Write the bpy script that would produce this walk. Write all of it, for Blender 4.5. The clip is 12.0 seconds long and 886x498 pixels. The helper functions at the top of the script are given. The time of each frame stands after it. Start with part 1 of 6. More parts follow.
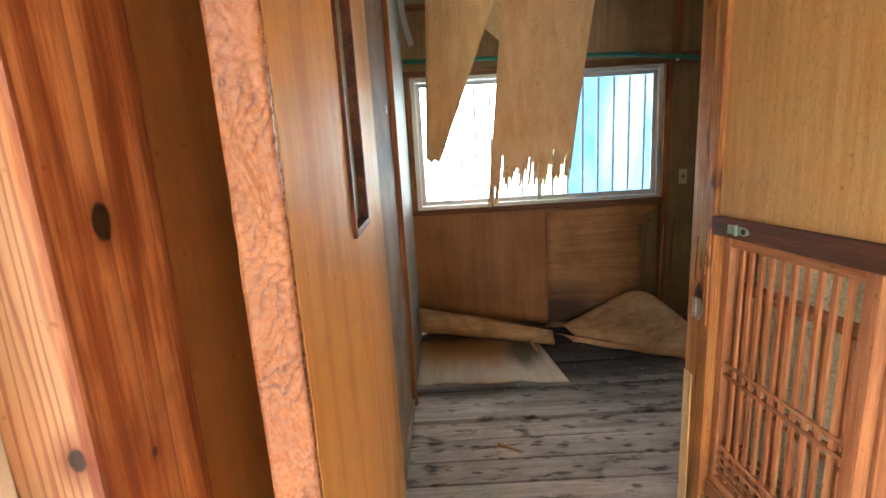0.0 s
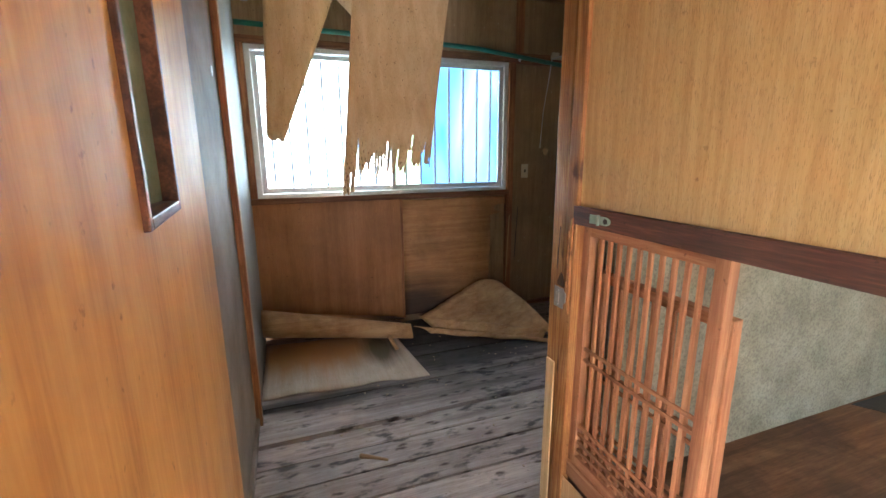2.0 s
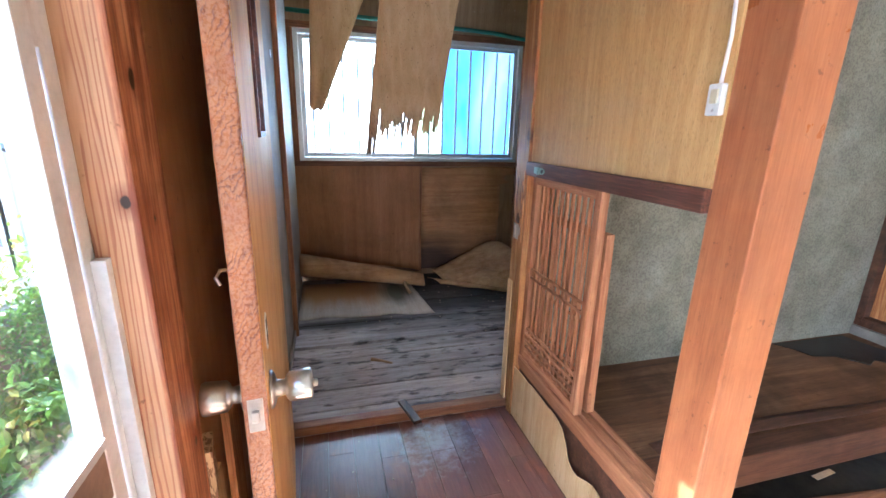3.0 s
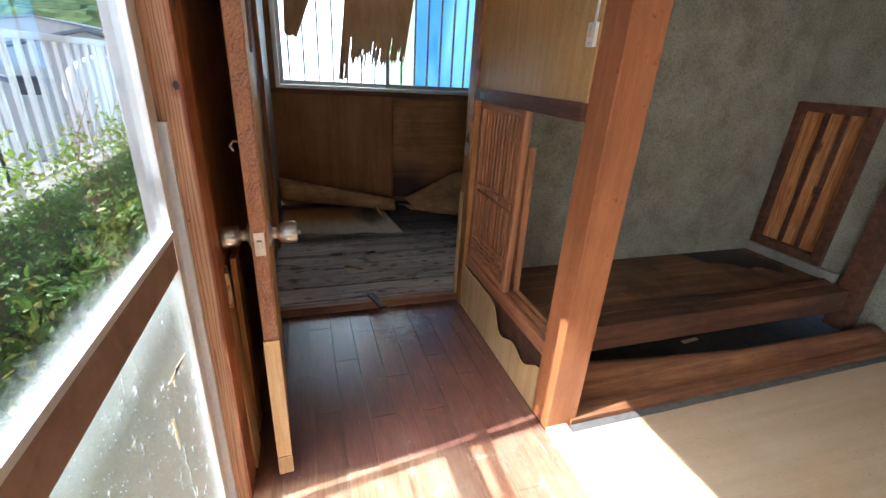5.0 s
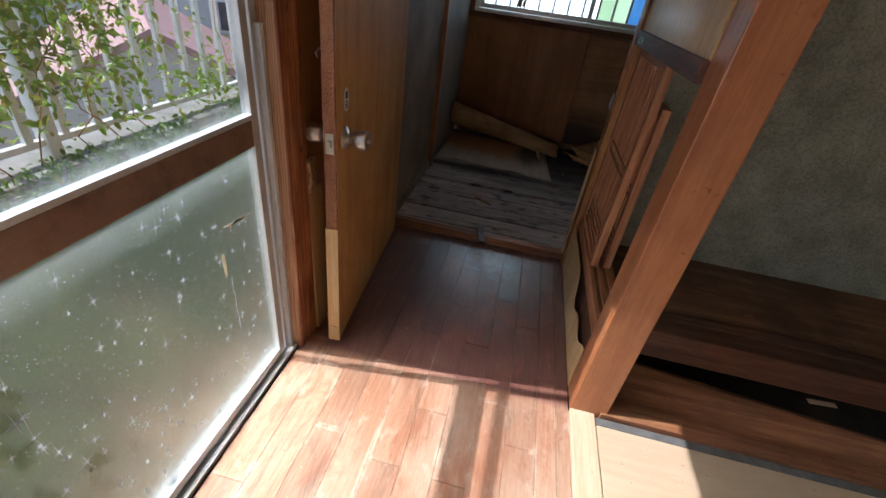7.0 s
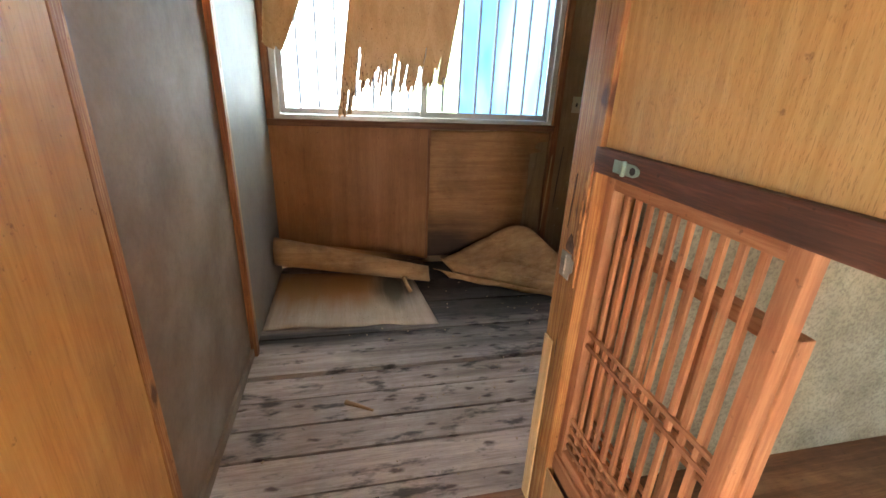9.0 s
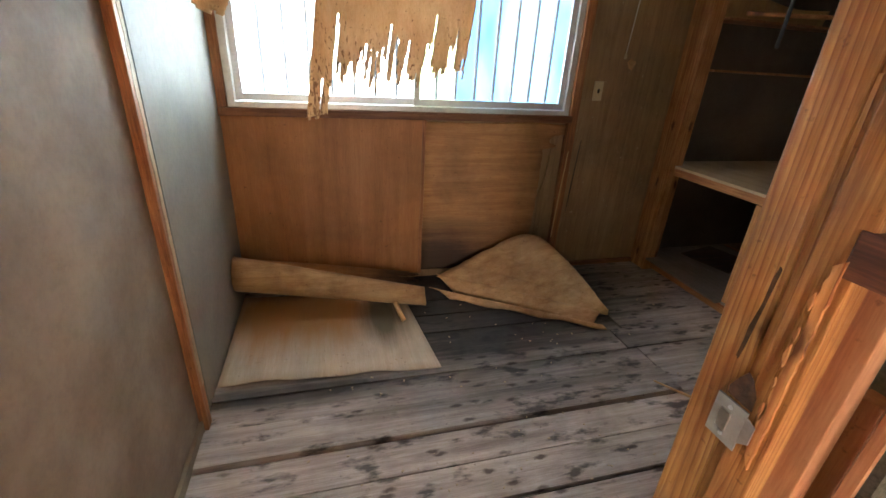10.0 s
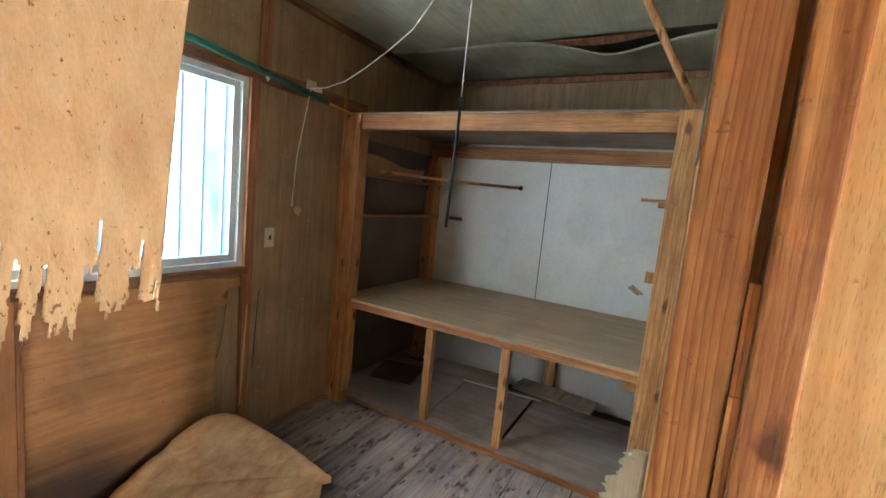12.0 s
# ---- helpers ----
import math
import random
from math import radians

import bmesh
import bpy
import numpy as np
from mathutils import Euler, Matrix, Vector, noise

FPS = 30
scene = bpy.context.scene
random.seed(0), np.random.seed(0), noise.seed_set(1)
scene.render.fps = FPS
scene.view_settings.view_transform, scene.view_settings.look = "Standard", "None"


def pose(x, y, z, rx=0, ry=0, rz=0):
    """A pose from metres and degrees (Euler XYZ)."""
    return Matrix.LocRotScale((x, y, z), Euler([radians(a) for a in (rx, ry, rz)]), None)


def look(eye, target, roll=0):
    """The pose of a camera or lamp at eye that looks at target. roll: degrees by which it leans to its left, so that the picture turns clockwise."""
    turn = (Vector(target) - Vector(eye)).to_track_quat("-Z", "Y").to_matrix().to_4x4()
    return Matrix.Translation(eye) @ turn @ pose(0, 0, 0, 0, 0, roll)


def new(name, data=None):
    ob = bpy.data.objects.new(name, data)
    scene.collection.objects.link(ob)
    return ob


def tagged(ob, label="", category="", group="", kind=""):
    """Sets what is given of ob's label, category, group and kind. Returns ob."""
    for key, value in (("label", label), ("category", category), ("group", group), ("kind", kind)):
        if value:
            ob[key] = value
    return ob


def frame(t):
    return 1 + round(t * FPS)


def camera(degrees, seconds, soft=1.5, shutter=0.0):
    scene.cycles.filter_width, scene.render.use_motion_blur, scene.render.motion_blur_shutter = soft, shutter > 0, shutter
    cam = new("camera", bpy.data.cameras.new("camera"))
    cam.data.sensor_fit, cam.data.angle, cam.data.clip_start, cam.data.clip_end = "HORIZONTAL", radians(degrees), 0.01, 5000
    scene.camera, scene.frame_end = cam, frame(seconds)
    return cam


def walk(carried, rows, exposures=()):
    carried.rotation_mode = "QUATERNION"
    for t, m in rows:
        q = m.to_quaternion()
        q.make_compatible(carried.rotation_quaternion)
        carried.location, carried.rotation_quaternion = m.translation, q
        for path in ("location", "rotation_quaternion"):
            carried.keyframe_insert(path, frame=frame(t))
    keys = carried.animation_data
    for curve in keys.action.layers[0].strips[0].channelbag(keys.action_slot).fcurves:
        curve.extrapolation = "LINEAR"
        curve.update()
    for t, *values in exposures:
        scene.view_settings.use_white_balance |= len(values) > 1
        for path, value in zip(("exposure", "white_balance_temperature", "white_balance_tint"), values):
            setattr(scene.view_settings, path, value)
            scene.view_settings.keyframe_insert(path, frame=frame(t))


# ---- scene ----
cam = camera(92.2, 12.0)
PATH = [
    (0, (-0.007, -0.039, 1.302), (-0.021, 1.926, 0.928), -3.4),
    (0.4, (-0.087, -0.061, 1.296), (0.082, 1.892, 0.896), -0.6),
    (0.5, (-0.098, -0.064, 1.293), (0.101, 1.887, 0.902), -0.1),
    (1, (-0.016, -0.013, 1.306), (0.254, 1.928, 0.907), -1.3),
    (1.5, (0.054, 0.101, 1.273), (0.528, 1.997, 0.846), -0.5),
    (2, (-0.021, 0.142, 1.273), (0.647, 1.977, 0.837), -0.4),
    (2.5, (-0.003, 0.0, 1.29), (0.41, 1.909, 0.858), -2.9),
    (3, (-0.010, -0.39, 1.226), (0.504, 1.471, 0.7), 1.4),
    (3.2, (0.052, -0.53, 1.216), (0.543, 1.311, 0.608), 2.8),
    (4.8, (0.022, -0.834, 1.218), (0.647, 0.952, 0.571), -0.4),
    (5, (-0.021, -0.779, 1.19), (0.572, 0.969, 0.419), 3.4),
    (5.5, (0.022, -0.823, 1.098), (0.395, 0.754, -0.074), 15.1),
    (6, (0.171, -0.934, 1.033), (0.136, 0.384, -0.47), 25.2),
    (6.5, (0.262, -0.977, 1.097), (0.143, 0.389, -0.359), 19.9),
    (7, (0.373, -0.828, 1.221), (0.147, 0.84, 0.139), 8.2),
    (7.4, (0.339, -0.695, 1.254), (0.218, 1.082, 0.344), 8.0),
    (7.5, (0.328, -0.622, 1.248), (0.294, 1.204, 0.431), 7.3),
    (7.7, (0.313, -0.51, 1.268), (0.36, 1.338, 0.506), 5.1),
    (9.3, (0.234, 0.542, 1.231), (0.675, 2.355, 0.51), 2.8),
    (9.5, (0.249, 0.666, 1.248), (0.628, 2.469, 0.471), 2.2),
    (10, (0.248, 0.883, 1.255), (0.753, 2.639, 0.442), 3.4),
    (10.5, (0.166, 1.154, 1.261), (1.096, 2.725, 0.445), 5.0),
    (11, (0.18, 1.268, 1.27), (1.527, 2.498, 0.45), 8.5),
    (11.5, (0.2, 1.274, 1.399), (1.858, 2.326, 1.022), 6.6),
    (12, (0.207, 1.268, 1.447), (1.953, 2.215, 1.21), 5.6),
]
walk(cam, [(t, look(eye, target, roll)) for t, eye, target, roll in PATH],
     [(0.0, 2.85, 6500, 12), (0.5, 2.85, 5900, 10), (1.0, 2.85, 5600, 10), (2.5, 3.0, 5600, 10), (3.0, 2.75, 4950, 12), (3.2, 2.5, 5000, 12), (5.0, 1.3, 5600, 12), (5.5, 0.65, 5900, 12), (6.0, 0.15, 5700, 12), (6.7, -0.1, 5700, 12), (7.0, 0.25, 5700, 14), (7.5, 0.9, 6300, 18), (7.7, 1.5, 6100, 16),
      (9.5, 3.1, 6400, 13), (10.5, 3.5, 6200, 13), (11.0, 3.7, 6000, 8), (11.5, 3.95, 5800, 3), (12.0, 4.05, 5700, 6)])

# ---- light ----
SUN_HEIGHT = 49.7
SUN_WAY = Vector((0.99 * math.cos(radians(SUN_HEIGHT)), 0.124 * math.cos(radians(SUN_HEIGHT)), -math.sin(radians(SUN_HEIGHT))))
world = bpy.data.worlds.new("sky")
scene.world = world
world.use_nodes = True
sky = world.node_tree.nodes.new("ShaderNodeTexSky")
sky.sky_type, sky.sun_disc = "NISHITA", False
sky.sun_elevation, sky.sun_rotation = radians(SUN_HEIGHT), radians(263)
world.node_tree.links.new(sky.outputs[0], world.node_tree.nodes["Background"].inputs[0])
world.node_tree.nodes["Background"].inputs[1].default_value = 0.15
sun = new("sun", bpy.data.lights.new("sun", "SUN"))
sun.data.energy, sun.data.angle, sun.data.color = 5.0, radians(0.5), (1.0, 0.95, 0.86)
sun.matrix_world = look((0, 0, 8), Vector((0, 0, 8)) + SUN_WAY)


GLOW = 0.85


def window_lamp(name, eye, target, wide, high, watts, colour):
    """An area lamp added outside an opening, standing in for sky light."""
    lamp = new(name, bpy.data.lights.new(name, "AREA"))
    lamp.data.shape, lamp.data.size, lamp.data.size_y = "RECTANGLE", wide, high
    lamp.data.energy, lamp.data.color = watts, colour
    lamp.matrix_world = look(eye, target)


# unseen fill lamp at the doors further back, in place of sky light
window_lamp("sky_fill_at_veranda_doors", (-0.37, -3.45, 1.0), (2, -3.45, 0.8), 2.9, 1.4, 24, (1.0, 0.97, 0.92))
# unseen lamp added to brighten the closet through the back window
window_lamp("closet_fill_by_back_window", (-0.5, 3.63, 1.45), (2.9, 2.2, 0.9), 0.36, 0.9, 1.9, (0.97, 1.0, 1.0))

# ---- mesh helpers ----
ORIGIN = {}


def box(x0, x1, y0, y1, z0, z1, bevel=0.0, bm=None, turn=None):
    """A box with softened edges, added to bm or as a new mesh."""
    one = bmesh.new()
    bmesh.ops.create_cube(one, size=1.0, matrix=Matrix.LocRotScale(((x0 + x1) / 2, (y0 + y1) / 2, (z0 + z1) / 2), None, (x1 - x0, y1 - y0, z1 - z0)))
    if bevel:
        bmesh.ops.bevel(one, geom=one.edges[:], offset=bevel, segments=2, affect="EDGES", profile=0.6)
    if turn is not None:
        one.transform(turn)
    return merge(bm, one)


def merge(bm, one):
    if bm is None:
        return one
    me = bpy.data.meshes.new("joined")
    one.to_mesh(me)
    one.free()
    bm.from_mesh(me)
    bpy.data.meshes.remove(me)
    return bm


def about(point, rx=0, ry=0, rz=0):
    """A turn about a point."""
    return Matrix.Translation(point) @ pose(0, 0, 0, rx, ry, rz) @ Matrix.Translation(-Vector(point))


def tube(points, radius, bm=None, sides=10, tip=None):
    """A round bar along points; tip is the radius at its end."""
    one = bmesh.new()
    points = [Vector(p) for p in points]
    rings = []
    for i, p in enumerate(points):
        way = (points[min(i + 1, len(points) - 1)] - points[max(i - 1, 0)]).normalized()
        side = way.cross(Vector((0.31, 0.17, 0.93))).normalized()
        up = side.cross(way)
        r = radius if tip is None else radius + (tip - radius) * i / (len(points) - 1)
        rings.append([one.verts.new(p + r * (math.cos(a) * side + math.sin(a) * up)) for a in [2 * math.pi * k / sides for k in range(sides)]])
    for a, b in zip(rings, rings[1:]):
        for k in range(sides):
            one.faces.new((a[k], a[(k + 1) % sides], b[(k + 1) % sides], b[k])).smooth = True
    one.faces.new(rings[0][::-1])
    one.faces.new(rings[-1])
    bmesh.ops.recalc_face_normals(one, faces=one.faces[:])
    return merge(bm, one)


def prism(outline, axis, low, high, bm=None):
    """A flat outline (pairs) drawn out along an axis: 'x' takes (y, z), 'y' takes (x, z), 'z' takes (x, y)."""
    one = bmesh.new()

    def at(p, d):
        return {"x": (d, p[0], p[1]), "y": (p[0], d, p[1]), "z": (p[0], p[1], d)}[axis]

    a = [one.verts.new(at(p, low)) for p in outline]
    b = [one.verts.new(at(p, high)) for p in outline]
    n = len(a)
    one.faces.new(a)
    one.faces.new(b[::-1])
    for i in range(n):
        one.faces.new((a[i], b[i], b[(i + 1) % n], a[(i + 1) % n]))
    bmesh.ops.recalc_face_normals(one, faces=one.faces[:])
    return merge(bm, one)


def sheet(point, nu, nv, thick, bm=None):
    """A thin bent sheet: point(u, v) gives its middle surface, u and v from 0 to 1."""
    one = bmesh.new()
    grid = [[Vector(point(i / nu, j / nv)) for j in range(nv + 1)] for i in range(nu + 1)]
    front, back = [], []
    for i in range(nu + 1):
        f, b = [], []
        for j in range(nv + 1):
            du = grid[min(i + 1, nu)][j] - grid[max(i - 1, 0)][j]
            dv = grid[i][min(j + 1, nv)] - grid[i][max(j - 1, 0)]
            n = du.cross(dv)
            n = n.normalized() * thick / 2 if n.length > 1e-9 else Vector((0, 0, thick / 2))
            f.append(one.verts.new(grid[i][j] + n))
            b.append(one.verts.new(grid[i][j] - n))
        front.append(f)
        back.append(b)
    for i in range(nu):
        for j in range(nv):
            one.faces.new((front[i][j], front[i + 1][j], front[i + 1][j + 1], front[i][j + 1])).smooth = True
            one.faces.new((back[i][j], back[i][j + 1], back[i + 1][j + 1], back[i + 1][j])).smooth = True
    for i in range(nu):
        one.faces.new((front[i][0], back[i][0], back[i + 1][0], front[i + 1][0]))
        one.faces.new((front[i][nv], front[i + 1][nv], back[i + 1][nv], back[i][nv]))
    for j in range(nv):
        one.faces.new((front[0][j], front[0][j + 1], back[0][j + 1], back[0][j]))
        one.faces.new((front[nu][j], back[nu][j], back[nu][j + 1], front[nu][j + 1]))
    return merge(bm, one)


def data(name, bm, material):
    me = bpy.data.meshes.new(name)
    bm.to_mesh(me)
    bm.free()
    me.materials.append(material)
    return me


def solid(name, bm, material, label="", category="", group="", kind=""):
    """A thing or piece of the setting that is one mesh."""
    ob = tagged(new(name, data(name, bm, material)), label, category, group, kind)
    ORIGIN[ob.name] = Vector((0, 0, 0))
    return ob


def thing(name, base, label, category, group="", kind=""):
    """A thing made of parts: an empty at its base."""
    ob = tagged(new(name), label, category, group, kind)
    ob.location = base
    ob.empty_display_size = 0.1
    ORIGIN[ob.name] = Vector(base)
    return ob


def part(name, bm, material, parent, label=""):
    """A mesh under a thing or a part; bm is in world metres."""
    bm.transform(Matrix.Translation(-ORIGIN[parent.name]))
    ob = tagged(new(name, data(name, bm, material)), label)
    ob.parent = parent
    ORIGIN[ob.name] = ORIGIN[parent.name]
    return ob


# ---- materials ----
def nodes_of(name):
    m = bpy.data.materials.new(name)
    m.use_nodes = True
    return m, m.node_tree, m.node_tree.nodes["Principled BSDF"]


def add(tree, kind, settings=(), **sockets):
    node = tree.nodes.new(kind)
    for key, value in dict(settings).items():
        setattr(node, key, value)
    for key, value in sockets.items():
        socket = node.inputs[int(key[1:])] if key[0] == "i" and key[1:].isdigit() else node.inputs[key]
        if isinstance(value, bpy.types.NodeSocket):
            tree.links.new(value, socket)
        else:
            socket.default_value = value
    return node


def ramp(tree, value, stops):
    node = tree.nodes.new("ShaderNodeValToRGB")
    els = node.color_ramp.elements
    while len(els) < len(stops):
        els.new(0.5)
    for el, (at, colour) in zip(els, stops):
        el.position, el.color = at, (*colour, 1) if len(colour) == 3 else colour
    tree.links.new(value, node.inputs[0])
    return node.outputs[0]


def blend(tree, factor, a, b, how="MIX"):
    node = tree.nodes.new("ShaderNodeMix")
    node.data_type, node.blend_type = "RGBA", how
    for socket, value in ((node.inputs[0], factor), (node.inputs[6], a), (node.inputs[7], b)):
        if isinstance(value, bpy.types.NodeSocket):
            tree.links.new(value, socket)
        else:
            socket.default_value = (*value, 1) if isinstance(value, tuple) and len(value) == 3 else value
    return node.outputs[2]


def grey(v):
    return (v, v, v)


def place(tree, scale, shift=True):
    coords = add(tree, "ShaderNodeTexCoord").outputs["Object"]
    if shift:
        rand = add(tree, "ShaderNodeObjectInfo").outputs["Random"]
        move = add(tree, "ShaderNodeVectorMath", {"operation": "SCALE"}, i0=(7.3, 5.1, 9.7), Scale=rand)
        coords = add(tree, "ShaderNodeVectorMath", {"operation": "ADD"}, i0=coords, i1=move.outputs[0]).outputs[0]
    return add(tree, "ShaderNodeMapping", Vector=coords, Scale=scale).outputs[0], coords


def noisy(tree, vector, scale, detail=5, rough=0.6, distort=0.0):
    return add(tree, "ShaderNodeTexNoise", Vector=vector, Scale=scale, Detail=detail, Roughness=rough, Distortion=distort).outputs["Fac"]


def wood(name, dark, mid, light, grain="z", rough=0.5, streak=5.0, fibre=30.0, stain=(0.1, 0.06, 0.04), stained=0.25, stain_scale=2.5,
         rings=0.0, knots=0.0, bump=0.15, vary=0.2, spots=0.0, coat=0.0, patch=None, spread=0.11, sap=None, bored=None, chips=0.0, knot_at=(), ticks=0.0):
    """Wood with streaks, fibre, stains, and, where wanted, rings, knots and black spots. grain: the axis it runs along."""
    m, t, b = nodes_of(name)
    long = {"x": (0.06, 1, 1), "y": (1, 0.06, 1), "z": (1, 1, 0.06)}[grain]
    v, free = place(t, long)
    wide = noisy(t, v, streak * 4.5, 4, 0.55, 0.6)
    fine = noisy(t, v, fibre * 9, 5, 0.7)
    value = add(t, "ShaderNodeMath", {"operation": "MULTIPLY_ADD"}, i0=fine, i1=0.45, i2=add(t, "ShaderNodeMath", {"operation": "MULTIPLY"}, i0=wide, i1=0.6).outputs[0]).outputs[0]
    colour = ramp(t, value, ((0.52 - spread, dark), (0.52, mid), (0.52 + spread, light)))
    dirt = noisy(t, free, stain_scale, 6, 0.65, 0.3)
    colour = blend(t, ramp(t, dirt, ((0.44, grey(0)), (0.66, grey(stained)))), colour, stain)
    if rings:
        # growth rings: slanted sheets through the timber, bent by slow noise, each one a sharp dark edge
        axis = {"x": (0.0, 0.8, 0.6), "y": (0.8, 0.0, 0.6), "z": (0.8, 0.6, 0.0)}[grain]
        across = add(t, "ShaderNodeVectorMath", {"operation": "DOT_PRODUCT"}, i0=free, i1=axis).outputs["Value"]
        bent = add(t, "ShaderNodeMath", {"operation": "MULTIPLY_ADD"}, i0=noisy(t, v, 9, 3, 0.5, 0.3), i1=0.085, i2=across).outputs[0]
        saw = add(t, "ShaderNodeMath", {"operation": "FRACT"}, i0=add(t, "ShaderNodeMath", {"operation": "MULTIPLY"}, i0=bent, i1=rings).outputs[0]).outputs[0]
        line = ramp(t, saw, ((0.0, grey(0.75)), (0.07, grey(0.0)), (0.45, grey(0.1)), (0.78, grey(0.5)), (0.95, grey(1.0))))
        uneven = ramp(t, noisy(t, v, 16, 3, 0.6), ((0.35, grey(0.4)), (0.6, grey(1.0))))
        line = add(t, "ShaderNodeMath", {"operation": "MULTIPLY"}, i0=line, i1=uneven).outputs[0]
        colour = blend(t, line, colour, (dark[0] * 0.88, dark[1] * 0.76, dark[2] * 0.7))
        value = add(t, "ShaderNodeMath", {"operation": "MULTIPLY_ADD"}, i0=line, i1=0.14, i2=value).outputs[0]
    if sap:
        # pale sapwood past a wandering edge, ruled with thin red lines of uneven spacing
        x = add(t, "ShaderNodeSeparateXYZ", Vector=add(t, "ShaderNodeTexCoord").outputs["Object"]).outputs["X"]
        drift = add(t, "ShaderNodeMath", {"operation": "MULTIPLY_ADD"}, i0=noisy(t, v, 22, 3, 0.55, 0.4), i1=0.05, i2=x).outputs[0]
        turns = add(t, "ShaderNodeMath", {"operation": "FRACT"}, i0=add(t, "ShaderNodeMath", {"operation": "MULTIPLY"}, i0=drift, i1=130.0).outputs[0]).outputs[0]
        thin = ramp(t, turns, ((0.0, grey(0.1)), (0.5, grey(0.0)), (0.78, grey(0.75)), (0.9, grey(0.8)), (1.0, grey(0.1))))
        thin = add(t, "ShaderNodeMath", {"operation": "MULTIPLY"}, i0=thin, i1=ramp(t, noisy(t, v, 19, 3), ((0.38, grey(0.15)), (0.58, grey(1.0))))).outputs[0]
        tone = blend(t, ramp(t, fine, ((0.35, grey(0.0)), (0.7, grey(0.45)))), (*sap[1], 1), (sap[1][0] * 0.62, sap[1][1] * 0.52, sap[1][2] * 0.45, 1))
        tone = blend(t, thin, tone, (0.25, 0.075, 0.034))
        edge = add(t, "ShaderNodeMath", {"operation": "MULTIPLY_ADD"}, i0=noisy(t, v, 14, 3), i1=0.014, i2=x).outputs[0]
        colour = blend(t, add(t, "ShaderNodeMapRange", Value=edge, **{"From Min": sap[0] + 0.004, "From Max": sap[0] + 0.008, "To Min": 0.95, "To Max": 0.0}).outputs[0], colour, tone)
    if knots:
        flat = {"x": ((0.0, 1.0, 0.3), (0.35, 0.0, 0.0)), "y": ((1.0, 0.0, 0.3), (0.0, 0.35, 0.0)), "z": ((1.0, 1.0, 0.0), (0.0, 0.0, 0.4))}[grain]
        wander = add(t, "ShaderNodeVectorMath", {"operation": "MULTIPLY_ADD"}, i0=add(t, "ShaderNodeTexNoise", Vector=free, Scale=30.0, Detail=2.0).outputs["Color"], i1=(0.02, 0.02, 0.02), i2=free).outputs[0]
        side = add(t, "ShaderNodeVectorMath", {"operation": "DOT_PRODUCT"}, i0=wander, i1=flat[0]).outputs["Value"]
        along = add(t, "ShaderNodeVectorMath", {"operation": "DOT_PRODUCT"}, i0=wander, i1=flat[1]).outputs["Value"]
        cell = add(t, "ShaderNodeTexVoronoi", {"voronoi_dimensions": "2D"}, Vector=add(t, "ShaderNodeCombineXYZ", X=side, Y=along).outputs[0], Scale=knots)
        some = add(t, "ShaderNodeMath", {"operation": "GREATER_THAN"}, i0=add(t, "ShaderNodeSeparateColor", Color=cell.outputs["Color"]).outputs[0], i1=0.45).outputs[0]
        round_it = ramp(t, cell.outputs["Distance"], ((0.06, grey(0.92)), (0.1, grey(0.5)), (0.15, grey(0))))
        colour = blend(t, add(t, "ShaderNodeMath", {"operation": "MULTIPLY"}, i0=round_it, i1=some).outputs[0], colour, (dark[0] * 0.3, dark[1] * 0.25, dark[2] * 0.25))
    for spot in knot_at:
        # one knot: a dark heart, a reddish collar, grain pushed aside around it
        gap = add(t, "ShaderNodeVectorMath", {"operation": "SUBTRACT"}, i0=add(t, "ShaderNodeTexCoord").outputs["Object"], i1=spot[:3]).outputs[0]
        gap = add(t, "ShaderNodeVectorMath", {"operation": "MULTIPLY"}, i0=gap, i1=(1, 1, 0.62)).outputs[0]
        far_off = add(t, "ShaderNodeVectorMath", {"operation": "LENGTH"}, i0=gap).outputs["Value"]
        far_off = add(t, "ShaderNodeMath", {"operation": "MULTIPLY_ADD"}, i0=noisy(t, free, 90, 3), i1=spot[3] * 0.7, i2=far_off).outputs[0]
        heart = add(t, "ShaderNodeMapRange", Value=far_off, **{"From Min": spot[3] * 1.1, "From Max": spot[3] * 1.35, "To Min": 0.95, "To Max": 0.0}).outputs[0]
        collar = add(t, "ShaderNodeMapRange", Value=far_off, **{"From Min": spot[3] * 1.3, "From Max": spot[3] * 3.2, "To Min": 0.7, "To Max": 0.0}).outputs[0]
        colour = blend(t, collar, colour, (dark[0] * 0.8, dark[1] * 0.6, dark[2] * 0.6))
        colour = blend(t, heart, colour, (0.022, 0.012, 0.008))
    if ticks:
        dash = noisy(t, add(t, "ShaderNodeMapping", Vector=free, Scale={"x": (0.09, 1, 1), "y": (1, 0.09, 1), "z": (1, 1, 0.09)}[grain]).outputs[0], 800, 2, 0.5)
        dash = add(t, "ShaderNodeMath", {"operation": "MULTIPLY_ADD"}, i0=noisy(t, free, 6, 3), i1=0.16, i2=dash).outputs[0]
        colour = blend(t, ramp(t, dash, ((0.66, grey(0)), (0.74, grey(ticks)))), colour, (dark[0] * 0.45, dark[1] * 0.38, dark[2] * 0.33))
    if bored:
        z = add(t, "ShaderNodeSeparateXYZ", Vector=add(t, "ShaderNodeTexCoord").outputs["Object"]).outputs["Z"]
        low = add(t, "ShaderNodeMapRange", Value=z, **{"From Min": bored[0], "From Max": bored[1], "To Min": 0.17, "To Max": 0.0}).outputs[0]
        holes = noisy(t, add(t, "ShaderNodeMapping", Vector=free, Scale=(1, 1, 0.3)).outputs[0], 130, 3, 0.65)
